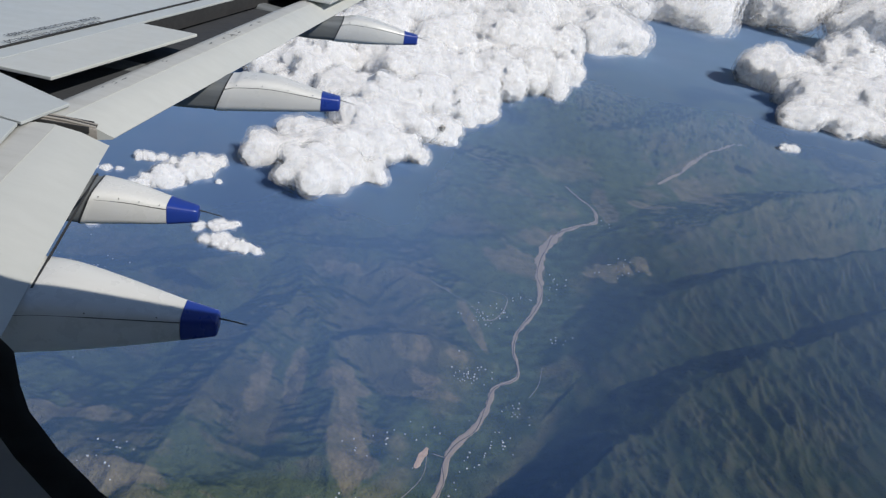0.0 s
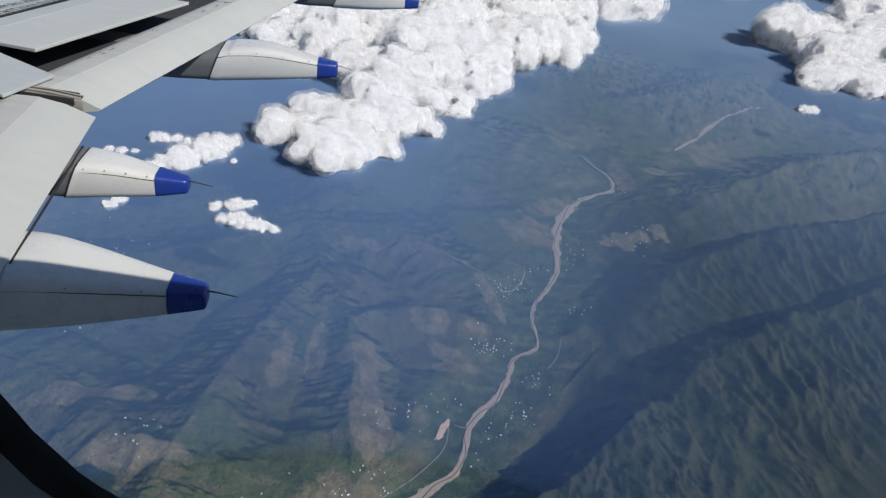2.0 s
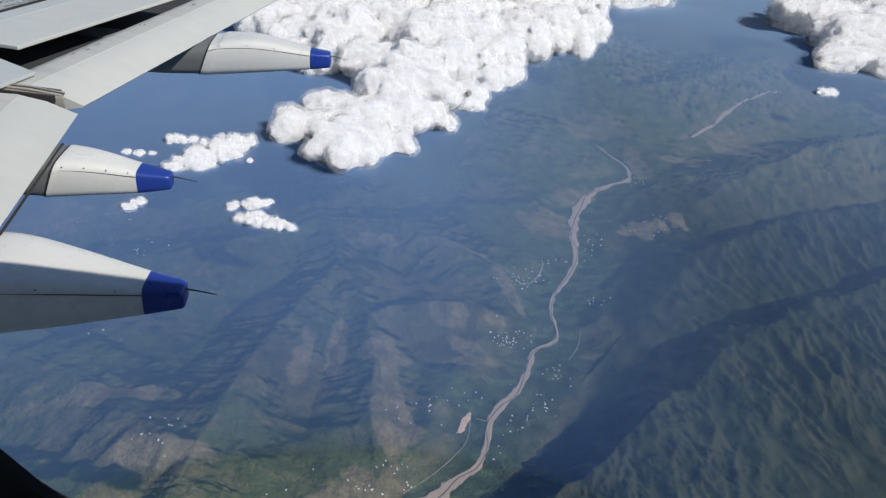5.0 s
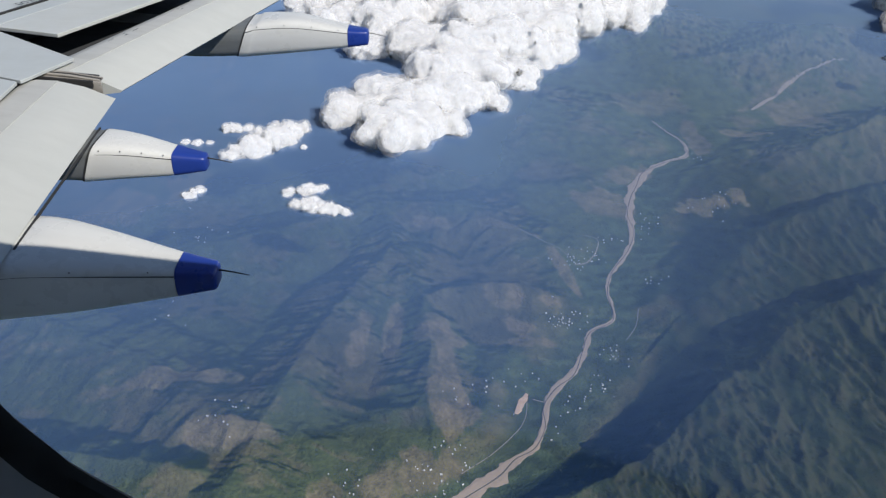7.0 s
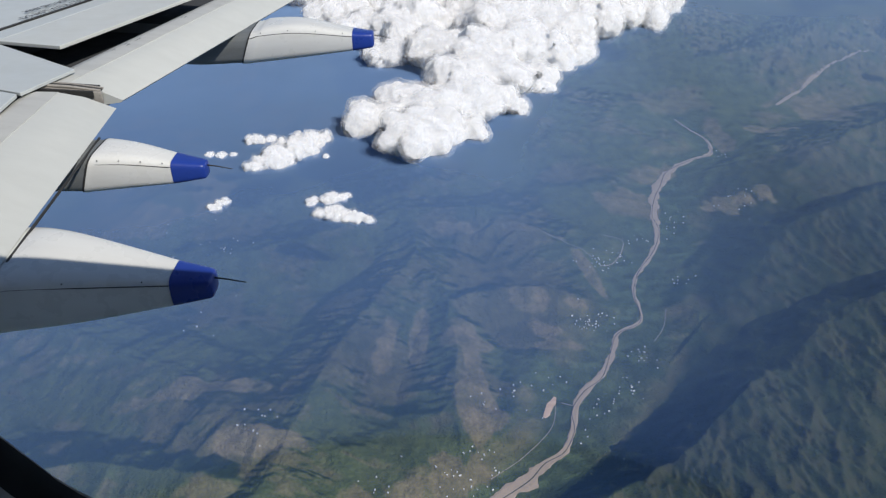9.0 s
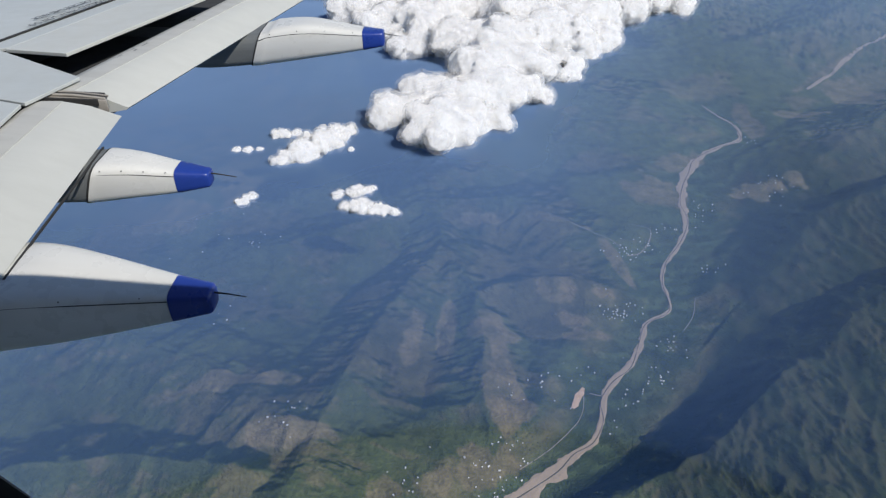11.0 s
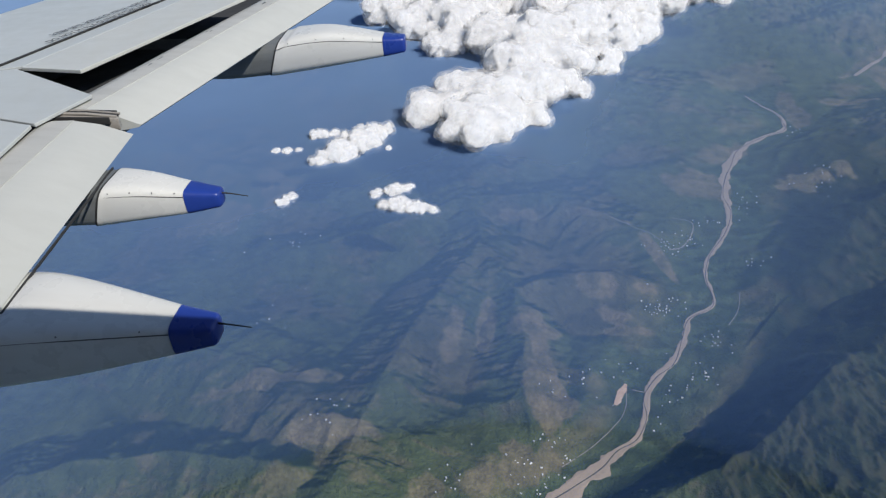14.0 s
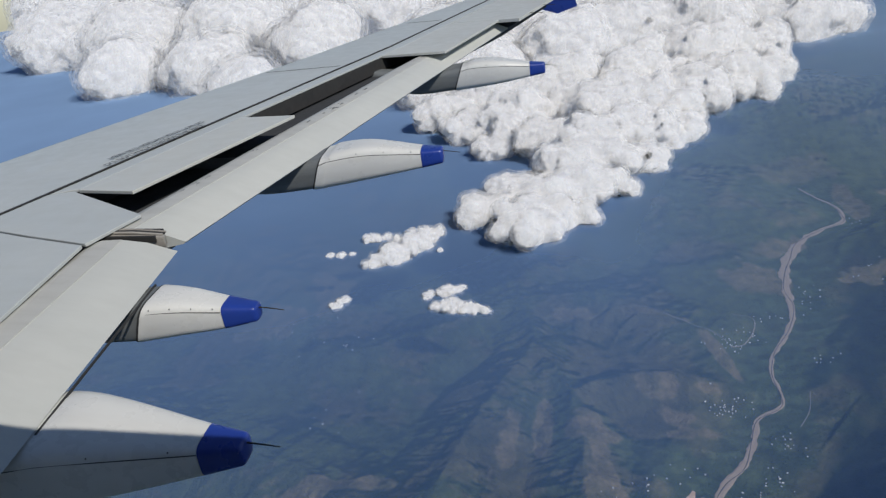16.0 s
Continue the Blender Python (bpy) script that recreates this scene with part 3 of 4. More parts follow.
wing.location = (0, 0, 500)
tagged(wing, "light grey aircraft wing with white flap fairings tipped in blue", "aircraft wing")


def slab(outline, top, thick, bevel=0.006):
    """A plate over a plan outline; top is a height or one per corner."""
    bm = bmesh.new()
    tops = top if hasattr(top, "__len__") else [top] * len(outline)
    a = [bm.verts.new((x, y, z)) for (x, y), z in zip(outline, tops)]
    b = [bm.verts.new((x, y, z - thick)) for (x, y), z in zip(outline, tops)]
    bm.faces.new(a)
    bm.faces.new(b[::-1])
    for i in range(len(a)):
        j = (i + 1) % len(a)
        bm.faces.new((a[i], b[i], b[j], a[j]))
    bmesh.ops.recalc_face_normals(bm, faces=bm.faces)
    if bevel:
        bmesh.ops.bevel(bm, geom=bm.edges[:], offset=bevel, segments=2, affect='EDGES', profile=0.6)
    return bm


def loft(rings, closed=True, caps=True):
    bm = bmesh.new()
    vs = [[bm.verts.new(p) for p in r] for r in rings]
    n = len(vs[0])
    for p, q in zip(vs, vs[1:]):
        for j in range(n if closed else n - 1):
            k = (j + 1) % n
            bm.faces.new((p[j], p[k], q[k], q[j]))
    if caps and closed:
        bm.faces.new(vs[0][::-1])
        bm.faces.new(vs[-1])
    return bm


def tube(points, radius, sides=8):
    rings = []
    for i, p in enumerate(points):
        p = Vector(p)
        d = (Vector(points[min(i + 1, len(points) - 1)]) - Vector(points[max(i - 1, 0)])).normalized()
        u = d.cross(Vector((0.13, 0.2, 1))).normalized()
        v = d.cross(u)
        r = radius[i] if hasattr(radius, "__len__") else radius
        rings.append([p + r * (math.cos(6.2832 * k / sides) * u + math.sin(6.2832 * k / sides) * v) for k in range(sides)])
    return loft(rings)


def hinge(y, shift=0.0):
    """The black hinge line of the spoilers: x at a span station."""
    x = -4.44 + 0.356 * (y - 6.61) if y < 13.07 else -2.14 + 0.2895 * (y - 13.07)
    return x + shift


Z = -2.05
# upper skin, from the leading edge to the hinge line, as a rounded section
rings = []
for xl, y in ((-8.85, 2.0), (-7.4, 5.2), (-5.74, 8.85), (-3.65, 13.13), (-1.95, 17.0), (-1.05, 19.1)):
    xr = hinge(y, -0.012)
    c = xr - xl
    rings.append([(xl + f * c, y, Z + h * min(1.0, c / 2.5)) for f, h in ((1, 0), (0.7, 0.02), (0.4, 0.02), (0.18, 0.0), (0.06, -0.05), (0.0, -0.13), (0.04, -0.2), (0.3, -0.36), (0.7, -0.40), (1, -0.36))])
part("upper_skin", loft(rings), M_SKIN, wing, "pale grey wing skin with faint grime", True)
part("hinge_seal", slab([(hinge(2.2), 2.2), (hinge(13.07), 13.07), (hinge(19), 19), (hinge(19, 0.03), 19), (hinge(13.07, 0.035), 13.07), (hinge(2.2, 0.04), 2.2)], Z + 0.006, 0.05, 0), M_SEAL, wing, "black hinge-line seal")
part("fixed_strip", slab([(hinge(6.75, 0.045), 6.75), (hinge(13.07, 0.04), 13.07), (hinge(19, 0.035), 19), (hinge(19, 0.27), 19), (hinge(13.07, 0.27), 13.07), (hinge(9.15, 0.27), 9.15), (hinge(6.85, 0.28), 6.85)], Z - 0.004, 0.03), M_SKIN, wing)
part("inner_panel", slab([(hinge(2.2, 0.05), 2.2), (hinge(6.0, 0.05), 6.0), (-3.95, 5.73), (-3.262, 5.50), (-3.165, 4.38), (-3.0, 2.2)], [Z, Z, Z - 0.01, Z - 0.03, Z - 0.03, Z - 0.03], 0.03), M_SKIN, wing)
part("middle_panel", slab([(hinge(6.02, 0.05), 6.02), (hinge(6.72, 0.05), 6.72), (-4.10, 6.77), (-3.06, 6.09), (-3.245, 5.525), (-3.93, 5.755)], [Z, Z, Z, Z - 0.03, Z - 0.03, Z - 0.01], 0.03), M_SKIN, wing)
part("spoiler", slab([(-4.07, 6.80), (-3.41, 6.62), (-2.54, 8.93), (-3.27, 9.09)], [Z, Z + 0.005, Z + 0.005, Z], 0.035), M_FLAP, wing, "raised pale spoiler panel")
part("spoiler", slab([(hinge(12.2, 0.29), 12.35), (-1.08, 12.16), (-0.36, 14.80), (hinge(15.0, 0.29), 15.0)], Z - 0.008, 0.04), M_FLAP, wing)
part("aileron", slab([(hinge(15.05, 0.29), 15.05), (0.02, 14.72), (0.98, 18.1), (hinge(18.5, 0.29), 18.5)], Z - 0.01, 0.06), M_FLAP, wing)
# dark floor and black spar: the recess's shade is in their colour
part("cavity_shade", slab([(hinge(2.3, -0.2), 2.3), (hinge(13, -0.2), 13), (hinge(18.6, -0.1), 18.6), (0.55, 18.3), (-0.35, 15.0), (-1.35, 12.2), (-2.8, 6.4), (-3.2, 5.6), (-2.95, 2.3)], Z - 0.27, 0.08, 0), M_CAVITY, wing, "recess floor behind the spoilers, painted dark as its shade")
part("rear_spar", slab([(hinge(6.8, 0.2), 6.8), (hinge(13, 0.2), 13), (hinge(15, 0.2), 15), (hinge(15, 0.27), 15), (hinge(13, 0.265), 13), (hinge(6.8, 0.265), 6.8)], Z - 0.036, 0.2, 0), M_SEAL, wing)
part("lower_skin", slab([(-7.6, 2.0), (-2.3, 18.8), (-0.6, 18.8), (-3.0, 6.0), (-3.2, 2.0)], Z - 0.34, 0.1, 0.02), M_GREY, wing)
rings = []
for f, half in ((0.0, 0.05), (0.25, 0.45), (0.6, 0.62), (1.0, 0.5)):
    x = -0.1 + 1.25 * f
    rings.append([(x + 0.2 * half, 18.98 + 0.10 * half, Z + half), (x, 18.94, Z), (x + 0.25 * half, 18.98, Z - half), (x + 0.25 * half, 19.03, Z - half), (x, 19.05, Z), (x + 0.2 * half, 19.05 + 0.10 * half, Z + half)])
part("tip_fence", loft(rings), M_BLUE, wing, "blue wing-tip fence")
for y, x in ((15.4, 0.22), (16.3, 0.47), (17.2, 0.72), (17.9, 0.93)):
    part("static_wick", tube([(x - 0.03, y, Z - 0.03), (x + 0.25, y, Z - 0.05)], 0.006, 6), M_SEAL, wing, "thin black static wick")


def flap(name, stations, label):
    """stations: leading-edge x, trailing-edge x, y, trailing-edge drop"""
    rings, nose = [], []
    for xl, xt, y, yt, drop in stations:
        c = xt - xl
        prof = ((0.0, -0.20), (0.02, -0.13), (0.09, -0.085), (0.22, -0.07), (0.44, -0.085), (0.7, -0.14), (0.96, -drop + 0.012), (1.0, -drop), (0.97, -drop - 0.018), (0.6, -0.30), (0.2, -0.32), (0.04, -0.27))
        rings.append([(xl + f * c, y + f * (yt - y), Z + h) for f, h in prof])
        nose.append([(xl + f * c, y + f * (yt - y), Z + h + 0.004) for f, h in prof[1:5]] + [(xl + f * c, y + f * (yt - y), Z + h - 0.006) for f, h in prof[4:0:-1]])
    body = part(name, loft(rings), M_FLAP, wing, label, True)
    part("flap_nose", loft(nose), M_NOSE, body, "grey-beige worn flap nose", True)
    return body


outer = flap("outboard_flap", [(-3.36, -2.64, 5.87, 5.94, 0.25), (-2.62, -1.90, 8.6, 8.85, 0.25), (-1.85, -1.10, 11.5, 11.95, 0.25), (-0.85, -0.22, 14.8, 15.3, 0.25)], "pale outboard flap with chipped seams")
inner = flap("inboard_flap", [(-3.40, -2.28, 2.25, 2.2, 0.26), (-3.36, -2.45, 3.9, 3.8, 0.26), (-3.34, -2.63, 5.62, 5.76, 0.25)], "pale inboard flap")
part("trailing_strip", slab([(-2.405, 3.48), (-2.56, 5.20), (-2.547, 5.20), (-2.392, 3.48)], Z - 0.262, 0.012, 0), M_SEAL, inner)
# scuffs and chipped sealant along the outboard flap
rng = random.Random(4)
for i in range(26):
    f = rng.uniform(0.03, 0.93)
    y = 6.3 + f * 8.2
    x = -3.10 + (y - 6.3) * 0.277 + rng.uniform(-0.02, 0.05)
    w = rng.uniform(0.02, 0.07)
    part("scuff", slab([(x, y), (x + 0.05 * w, y - 0.02), (x + 0.3 * w + 0.012, y + w), (x + 0.3 * w - 0.01, y + 1.4 * w)], Z - 0.068 + rng.uniform(-0.001, 0.002), 0.006, 0), M_GREY, outer)
for y in (9.4, 12.3):
    x = -3.36 + 0.274 * (y - 5.87)
    part("seam", slab([(x + 0.1, y), (x + 0.26, y + 0.03), (x + 0.26, y + 0.036), (x + 0.1, y + 0.007)], Z - 0.066, 0.006, 0), M_GREY, outer)
for y in (6.4, 11.8, 15.5):
    xl = -8.85 + 0.455 * (y - 2.0)
    part("panel_line", slab([(xl + 0.5, y), (hinge(y, -0.06), y - 0.1), (hinge(y, -0.06), y - 0.094), (xl + 0.5, y + 0.006)], Z + 0.021, 0.006, 0), M_GREY, wing)
# the track at the gap between the flaps
track = part("flap_track", slab([(-3.30, 5.84), (-2.78, 5.90), (-2.74, 5.80), (-3.26, 5.72)], [Z - 0.07, Z - 0.13, Z - 0.13, Z - 0.07], 0.10, 0.01), M_METAL, wing, "worn bare-metal flap track")
for k in range(3):
    o = 0.028 * k
    part("rail", tube([(-3.32, 5.845 - o, Z - 0.055), (-3.0, 5.872 - o, Z - 0.085), (-2.76, 5.885 - o, Z - 0.125)], 0.012, 6), M_METAL if k != 1 else M_SEAL, track)
# thin black strips drawn in place of the shaded slots beside the track
for a, b in (((-3.34, 5.70), (-2.80, 5.775)), ((-3.34, 5.86), (-2.80, 5.915))):
    part("dark_slot", slab([a, b, (b[0] - 0.004, b[1] + 0.022), (a[0] - 0.004, a[1] + 0.022)], [Z - 0.052, Z - 0.115, Z - 0.115, Z - 0.052], 0.05, 0), M_SEAL, track)
part("bracket", slab([(-3.46, 5.90), (-3.30, 6.00), (-3.22, 5.90), (-3.38, 5.80)], Z - 0.05, 0.05, 0.008), M_CAVITY, track)


def section(x, yc, zc, hw, hh, n=28):
    pts = []
    for k in range(n):
        a = 2 * math.pi * k / n
        c, s = math.cos(a), math.sin(a)
        e = 0.46
        pts.append((x, yc + hw * math.copysign(abs(c) ** e, c), zc + hh * math.copysign(abs(s) ** e, s)))
    return pts


def at_station(stations, x):
    xs = [s[0] for s in stations]
    return [float(np.interp(x, xs, [s[i] for s in stations])) for i in range(1, 5)]


def smooth_stations(stations, n=9):
    """Rounds the run of widths and heights between the given stations."""
    s = np.array(stations)
    p = np.concatenate([[2 * s[0] - s[1]], s, [2 * s[-1] - s[-2]]])
    out = []
    for a, b, c, d in zip(p, p[1:], p[2:], p[3:]):
        for i in range(n):
            t = i / n
            out.append(0.5 * (2 * b + (c - a) * t + (2 * a - 5 * b + 4 * c - d) * t * t + (3 * b - a - 3 * c + d) * t ** 3))
    return np.array(out + [s[-1]])


def fairing(stations, front_end, blue_start, seam, label):
    """A streamlined pod under the flap: stations hold x, y, z, half width, half height."""
    st = smooth_stations(stations)
    x0, x1 = st[0][0], st[-1][0]

    def piece(a, b, grow=0.0, close=False):
        xs = [a] + [s[0] for s in st if a + 0.004 < s[0] < b - 0.004] + [b]
        rings = []
        for x in xs:
            y, z, w, h = at_station(st, x)
            lean = 0.38 * min(1.0, max(0.0, (blue_start - x) / (blue_start - front_end)))      # the joint leans back at the top
            rings.append([(px + lean * (pz - z), py, pz) for px, py, pz in section(x, y, z, w + grow, h + grow)])
        if close:
            y, z, w, h = at_station(st, b)
            rings += [section(b + 0.012, y, z, w * 0.9, h * 0.9), section(b + 0.018, y, z, w * 0.6, h * 0.6)]
        return loft(rings)
    body = part("flap_track_fairing", piece(front_end, blue_start), M_WHITE, wing, label, True)
    part("fixed_front", piece(x0, front_end - 0.012, -0.008), M_GREY, body, "dark grey fixed front of the fairing", True)
    part("gap_ring", piece(front_end - 0.016, front_end + 0.004, -0.002), M_SEAL, body)
    part("blue_tip", piece(blue_start + 0.003, x1, 0.001, True), M_BLUE, body, "glossy blue tail tip", True)
    y, z, w, h = at_station(st, x1)
    part("static_wick", tube([(x1 + 0.01, y + 0.1 * w, z + 0.5 * h), (x1 + 0.09, y + 0.1 * w, z + 0.5 * h - 0.012), (x1 + 0.20, y + 0.1 * w, z + 0.5 * h - 0.035)], [0.006, 0.0045, 0.003], 6), M_SEAL, body, "thin black static wick")
    line = []
    for i in range(24):
        x = front_end + 0.03 + (blue_start - front_end - 0.03) * i / 23
        y, z, w, h = at_station(st, x)
        a = radians(seam)
        c, s = math.cos(a), math.sin(a)
        line.append((x, y + (w + 0.001) * math.copysign(abs(c) ** 0.46, c), z + (h + 0.001) * math.copysign(abs(s) ** 0.46, s)))
    part("panel_seam", tube(line, 0.0035, 5), M_SEAL, body)
    for i in range(3, 23, 6):
        p = Vector(line[i]) + Vector((0, 0.004, 0.028))
        part("rivet", tube([p, p + Vector((0, -0.003, 0.002))], 0.0045, 8), M_SEAL, body)
    return body


FAIR = "white flap-track fairing with a blue tail tip"
fairing([(-4.2, 3.62, -2.40, 0.16, 0.12), (-3.3, 3.62, -2.54, 0.37, 0.22), (-2.6, 3.62, -2.53, 0.36, 0.21), (-2.32, 3.62, -2.522, 0.32, 0.208), (-2.0, 3.62, -2.535, 0.25, 0.175), (-1.52, 3.61, -2.548, 0.13, 0.102), (-1.31, 3.61, -2.552, 0.08, 0.07)], -3.1, -1.52, 159, FAIR + ", nearest the cabin")
fairing([(-4.0, 5.03, -2.34, 0.12, 0.10), (-3.2, 5.03, -2.46, 0.21, 0.14), (-2.62, 5.03, -2.465, 0.22, 0.155), (-2.48, 5.03, -2.462, 0.205, 0.156), (-2.25, 5.03, -2.465, 0.17, 0.135), (-1.95, 5.03, -2.487, 0.115, 0.094), (-1.73, 5.03, -2.495, 0.065, 0.06)], -2.54, -1.95, 160, FAIR + ", at the inboard flap's end")
fairing([(-3.6, 8.15, -2.36, 0.14, 0.10), (-2.8, 8.15, -2.49, 0.29, 0.17), (-2.08, 8.15, -2.47, 0.30, 0.185), (-1.9, 8.15, -2.445, 0.285, 0.20), (-1.5, 8.15, -2.42, 0.235, 0.185), (-0.93, 8.15, -2.435, 0.14, 0.105), (-0.72, 8.15, -2.435, 0.09, 0.08)], -2.06, -0.93, 160, FAIR + ", under the outboard flap")
fairing([(-2.4, 12.2, -2.32, 0.14, 0.10), (-1.6, 12.2, -2.49, 0.28, 0.17), (-0.95, 12.2, -2.475, 0.29, 0.185), (-0.7, 12.2, -2.45, 0.28, 0.205), (-0.3, 12.2, -2.45, 0.24, 0.18), (0.2, 12.2, -2.47, 0.13, 0.105), (0.42, 12.2, -2.47, 0.085, 0.08)], -0.9, 0.2, 160, FAIR + ", far out near the tip")


def letters(text, start, end, size, flip):
    """Stencilled words on the skin, from start to end in plan; flip turns them to be read from the front."""
    cu = bpy.data.curves.new("letters", 'FONT')
    cu.body, cu.size, cu.extrude, cu.align_x = text, size, 0.0008, 'CENTER'
    tmp = bpy.data.objects.new("letters", cu)
    me = bpy.data.meshes.new_from_object(tmp)
    me.materials.append(M_LETTER)
    width = max(v.co.x for v in me.vertices) - min(v.co.x for v in me.vertices)
    a, b = Vector((*start, Z + 0.024)), Vector((*end, Z + 0.024))
    d = (b - a)
    k = d.length / width
    ob = new("stencil", me)
    ob.parent = wing
    ob.matrix_basis = Matrix.Translation((a + b) / 2) @ Matrix.Rotation(math.atan2(d.y, d.x) + (math.pi if flip else 0), 4, 'Z') @ Matrix.Diagonal((k, 1, 1, 1))
    tagged(ob, label="dark grey stencilled warning words")


letters("DO NOT WALK OUTSIDE THIS AREA", (-4.12, 7.45), (-3.60, 8.78), 0.125, False)
letters("DO NOT WALK OUTSIDE THIS AREA", (-4.28, 7.72), (-3.76, 8.98), 0.125, True)

# ---- the cabin round the camera ----
def hull(x, s, r=1.0):
    """A point of the fuselage: s runs round the section, 0 at the window side's middle."""
    c, n = math.cos(s), math.sin(s)
    e = 0.58 if n > 0 else 0.45
    return (x, 0.2 + 2.0 * r * math.copysign(abs(c) ** e, c), -1.2 + (2.15 if n > 0 else 2.6) * r * math.copysign(abs(n) ** e, n))


def hull_z(z, r=1.0):
    """The window side's point at a height."""
    e = 0.58 if z > -1.2 else 0.45
    n = (z + 1.2) / ((2.15 if z > -1.2 else 2.6) * r)
    c = max(0.0, 1 - abs(n) ** (2 / e)) ** (e / 2)
    return 0.2 + 2.0 * r * c


def opening(a):
    """Outline of the window opening in x and z, at an angle."""
    c, s = math.cos(a), math.sin(a)
    e = 0.5
    x = 0.75 + 2.43 * math.copysign(abs(c) ** e, c)
    z = -1.30 + 1.83 * math.copysign(abs(s) ** e, s)
    if x < 0:
        edge = float(np.interp(z, (-3.15, -2.85, -2.62, -2.35, -2.1, -1.8, -1.5, -1.1), (-0.85, -1.35, -1.64, -1.83, -1.95, -2.09, -2.23, -2.4)))
        x = max(x - 0.3, edge) if z < -1.5 else min(x - 0.25, edge)
    return x, z


def wall_ring(k, r):
    ring = []
    for i in range(96):
        a = 2 * math.pi * i / 96
        x, z = opening(a)
        bx, bz = max(-6, min(6, 0.75 + 12 * math.cos(a))), max(-3.45, min(0.70, -1.2 + 5 * math.sin(a)))
        x, z = x + (bx - x) * k, z + (bz - z) * k
        ring.append((x, hull_z(z, r), z))
    return ring


cabin = new("cabin_wall")
cabin.location = (0, 0, 500)
tagged(cabin, "dark cabin side wall with a rounded window opening", "cabin wall", kind="structure")
part("side_panel", loft([wall_ring(1, 0.985), wall_ring(0.5, 0.985), wall_ring(0.06, 0.985), wall_ring(0.012, 0.99), wall_ring(0.0, 1.0), wall_ring(0.012, 1.03), wall_ring(0.5, 1.03), wall_ring(1, 1.03)], caps=False), M_CABIN, cabin, "grey plastic wall panel", True)
part("window_seal", loft([wall_ring(0.030, 0.975), wall_ring(-0.006, 0.98), wall_ring(-0.014, 0.995), wall_ring(-0.006, 1.01), wall_ring(0.028, 1.0)], caps=False), M_SEAL, cabin, "black rubber window seal", True)
zs = [i * (2 * math.pi - 2 * 1.1) / 40 + 1.1 for i in range(41)]
shell = [[(x, *hull(x, s, 1.0)[1:]) for s in zs] + [(x, *hull(x, s, 1.04)[1:]) for s in zs[::-1]] for x in (-6, -2, 2, 6)]
part("hull_shell", loft(shell), M_CABIN, cabin)
for x in (-6.05, 6.0):
    part("bulkhead", loft([[hull(x + d, 2 * math.pi * i / 48, 1.03) for i in range(48)] for d in (0, 0.05)]), M_CABIN, cabin)

# ---- villages and trees ----
HOUSE_W = part("wall", slab([(-1, -0.7), (1, -0.7), (1, 0.7), (-1, 0.7)], 1.3, 1.8, 0), M_WALL)
bm = loft([[(-1.15, -0.9, 1.25), (-1.15, 0, 1.95), (-1.15, 0.9, 1.25), (-1.15, 0.9, 1.33), (-1.15, 0, 2.05), (-1.15, -0.9, 1.33)], [(1.15, -0.9, 1.25), (1.15, 0, 1.95), (1.15, 0.9, 1.25), (1.15, 0.9, 1.33), (1.15, 0, 2.05), (1.15, -0.9, 1.33)]])
HOUSE_R = part("roof", bm, M_ROOF)
wall_mesh, roof_mesh = HOUSE_W.data, HOUSE_R.data
bpy.data.objects.remove(HOUSE_W)
bpy.data.objects.remove(HOUSE_R)
VILLAGES = [(157, 624, 18, 26), (172, 640, 12, 10), (168, 556, 14, 8), (201, 575, 14, 14), (185, 530, 14, 10), (60, 498, 24, 12), (19, 408, 24, 30), (188, 742, 20, 22), (215, 760, 14, 12),
            (304, 866, 24, 18), (275, 700, 14, 8), (-170, 455, 24, 12), (403, 884, 30, 16), (150, 498, 14, 10), (98, 540, 20, 8), (-330, 800, 60, 12), (-260, 760, 40, 8), (-250, 640, 40, 6),
            (250, 800, 20, 12), (40, 435, 14, 10), (-60, 400, 30, 10), (-120, 830, 24, 8), (440, 1060, 16, 8), (125, 470, 10, 6)]
rng = random.Random(11)
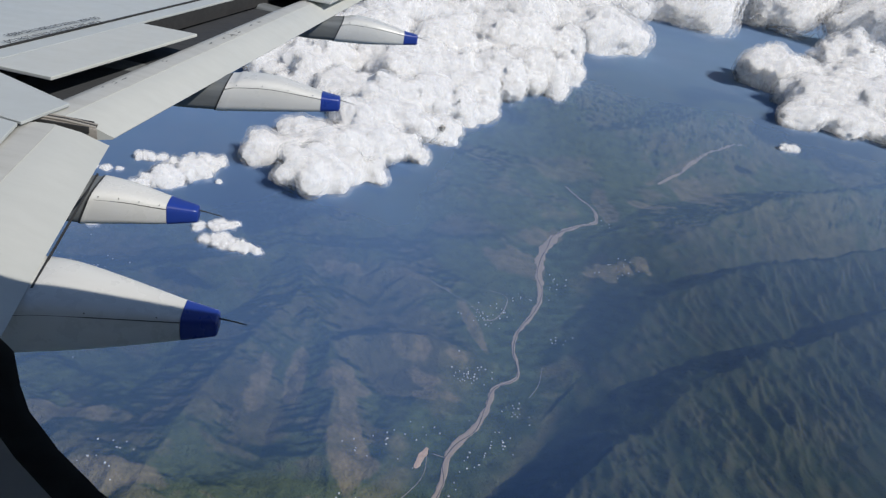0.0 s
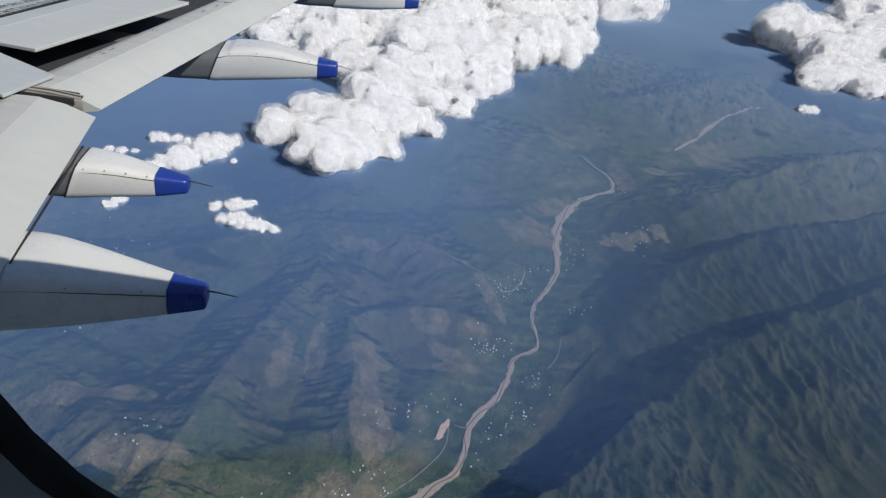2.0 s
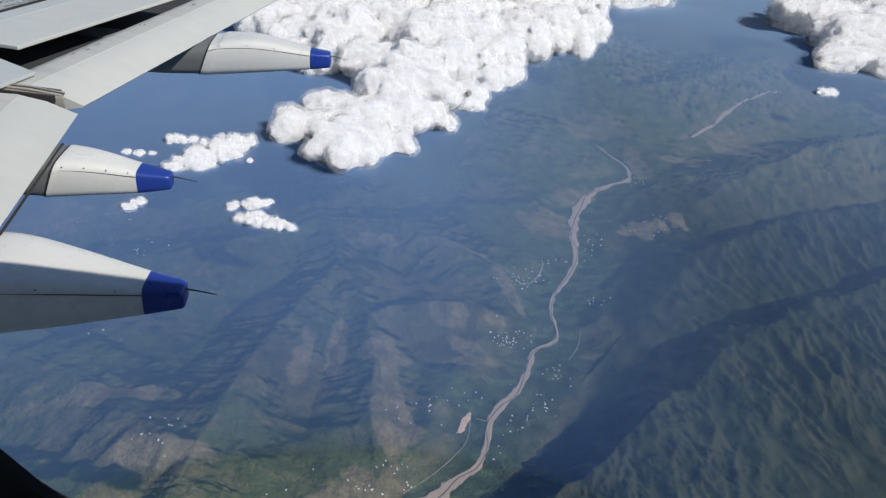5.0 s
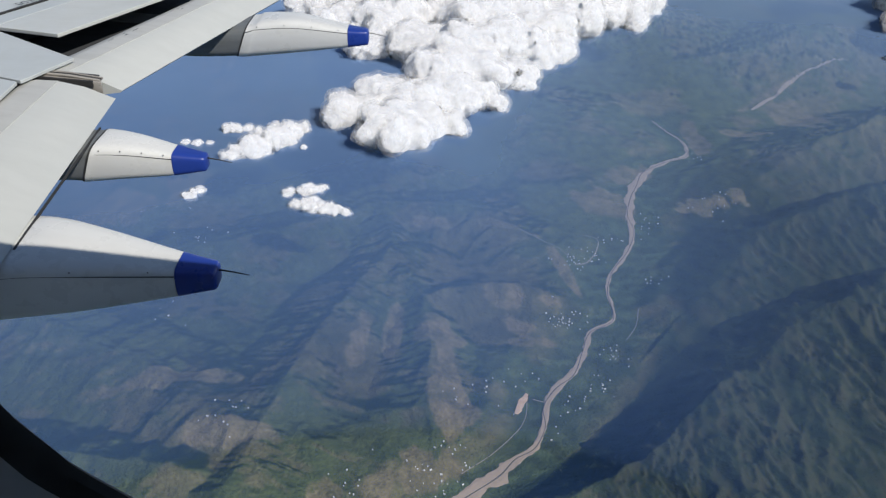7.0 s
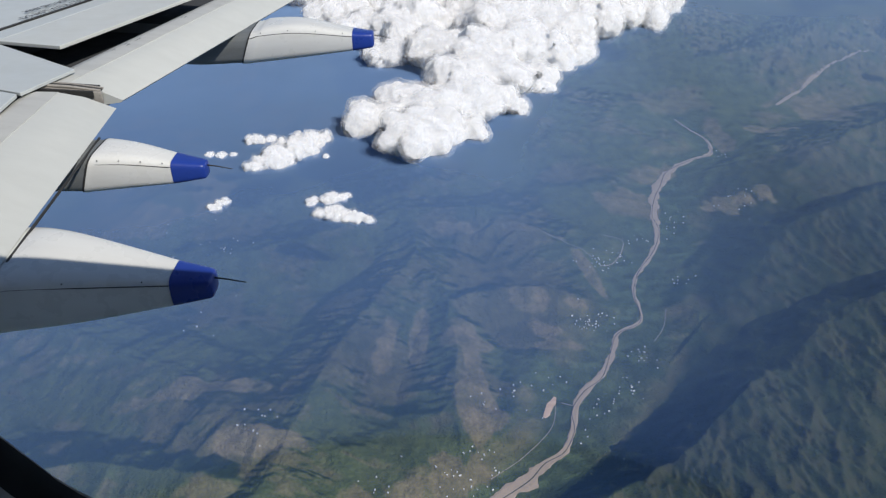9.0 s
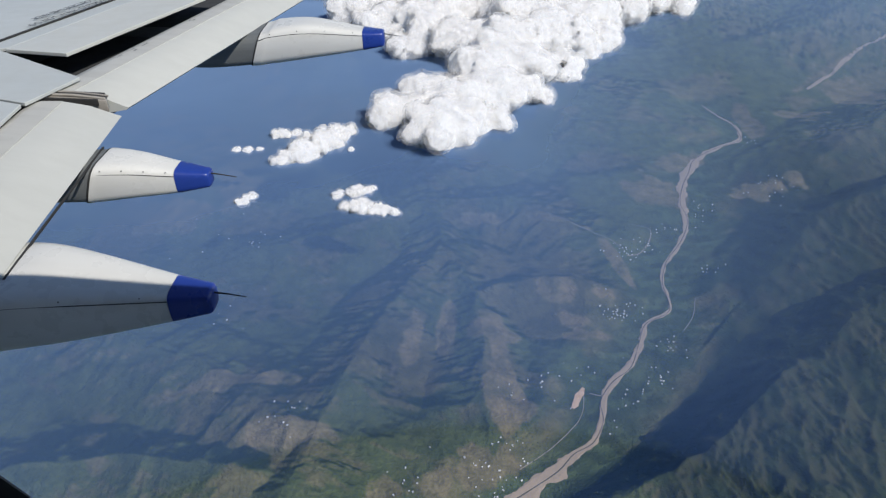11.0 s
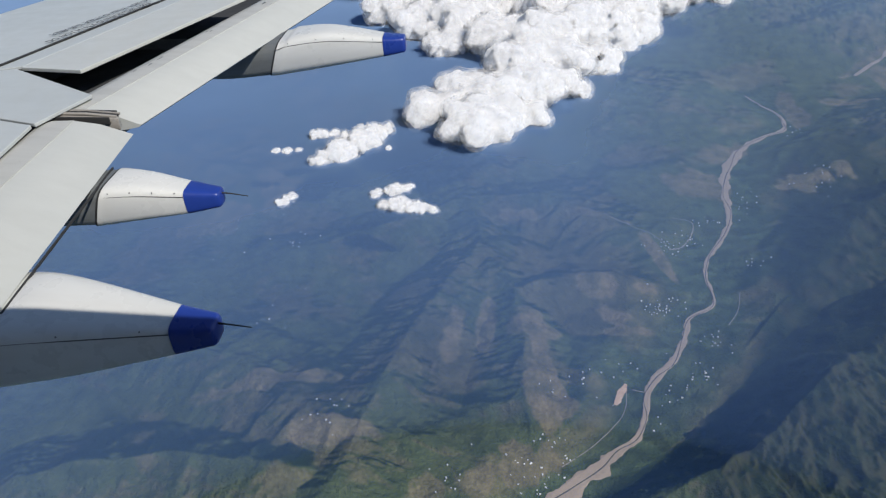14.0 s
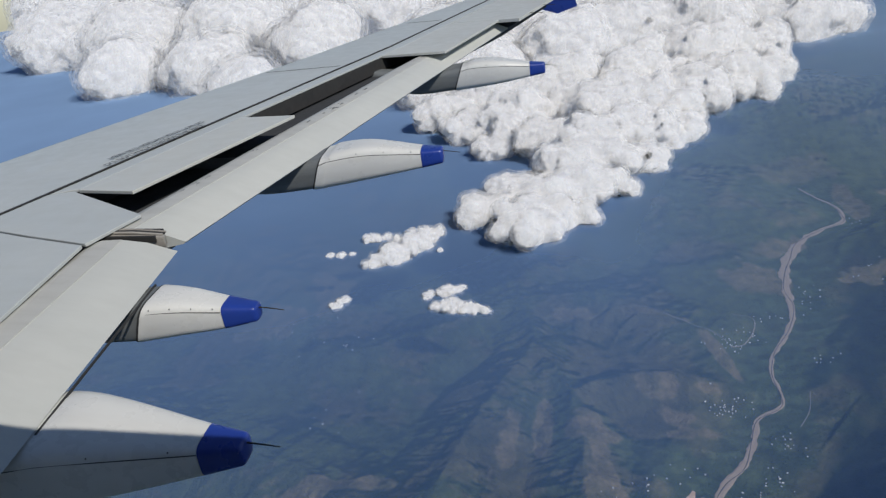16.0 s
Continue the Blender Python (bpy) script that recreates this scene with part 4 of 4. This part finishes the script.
for vx, vy, spread, count in VILLAGES:
    for _ in range(count):
        x, y = vx + rng.gauss(0, spread * 0.6), vy + rng.gauss(0, spread * 0.6)
        d, w, _s = along(RIVER, np.array([x]), np.array([y]))
        if d[0] < 9:
            continue
        z = float(land_height(np.array([x]), np.array([y]))[0])
        h = new("house", wall_mesh)
        size = rng.uniform(0.36, 0.78)
        h.matrix_basis = pose(x, y, z, 0, 0, rng.uniform(0, 180)) @ Matrix.Diagonal((size * rng.uniform(0.8, 1.3), size, size, 1))
        tagged(h, "small village house with a bright tin roof", "house", "village houses")
        new("roof", roof_mesh).parent = h

cos, fas, off = [], [], 0
bm = bmesh.new()
bmesh.ops.create_icosphere(bm, subdivisions=1, radius=1)
tri = np.array([[v.index for v in f.verts] for f in bm.faces])
ball = np.array([v.co[:] for v in bm.verts])
bm.free()
grng = np.random.RandomState(5)
tx, ty = grng.uniform(-420, 520, 30000), grng.uniform(330, 1050, 30000)
bare = np.zeros(tx.shape, bool)
for bx, by, a, b, turn in BARE:
    cs, sn = math.cos(radians(turn)), math.sin(radians(turn))
    bare |= np.hypot(((tx - bx) * cs + (ty - by) * sn) / a, (-(tx - bx) * sn + (ty - by) * cs) / b) < 1.1
keep = ~bare & (fbm(tx, ty, 70, 4, 81) + 0.25 * fbm(tx, ty, 20, 2, 85) > 0.18) & (along(RIVER, tx, ty)[0] > 12) & (np.abs(tx) < ty * 0.75)
tx, ty = tx[keep][:12000], ty[keep][:12000]
tz = land_height(tx, ty)
for x, y, z in zip(tx, ty, tz):
    s = grng.uniform(0.3, 0.7)
    cos.append(ball * (1 + grng.uniform(-0.25, 0.25, (len(ball), 1))) * (s, s, s * 1.2) + (x, y, z + s * 0.8))
    fas.append(tri + off)
    off += len(ball)
v, f = np.concatenate(cos), np.concatenate(fas)
me = bpy.data.meshes.new("trees")
me.vertices.add(len(v))
me.vertices.foreach_set("co", v.ravel())
me.loops.add(f.size)
me.loops.foreach_set("vertex_index", f.ravel())
me.polygons.add(len(f))
me.polygons.foreach_set("loop_start", np.arange(0, f.size, 3))
me.update(calc_edges=True)
me.materials.append(M_TREE)
tagged(new("trees", me), "scattered dark green trees on the valley slopes", "trees", kind="stuff")
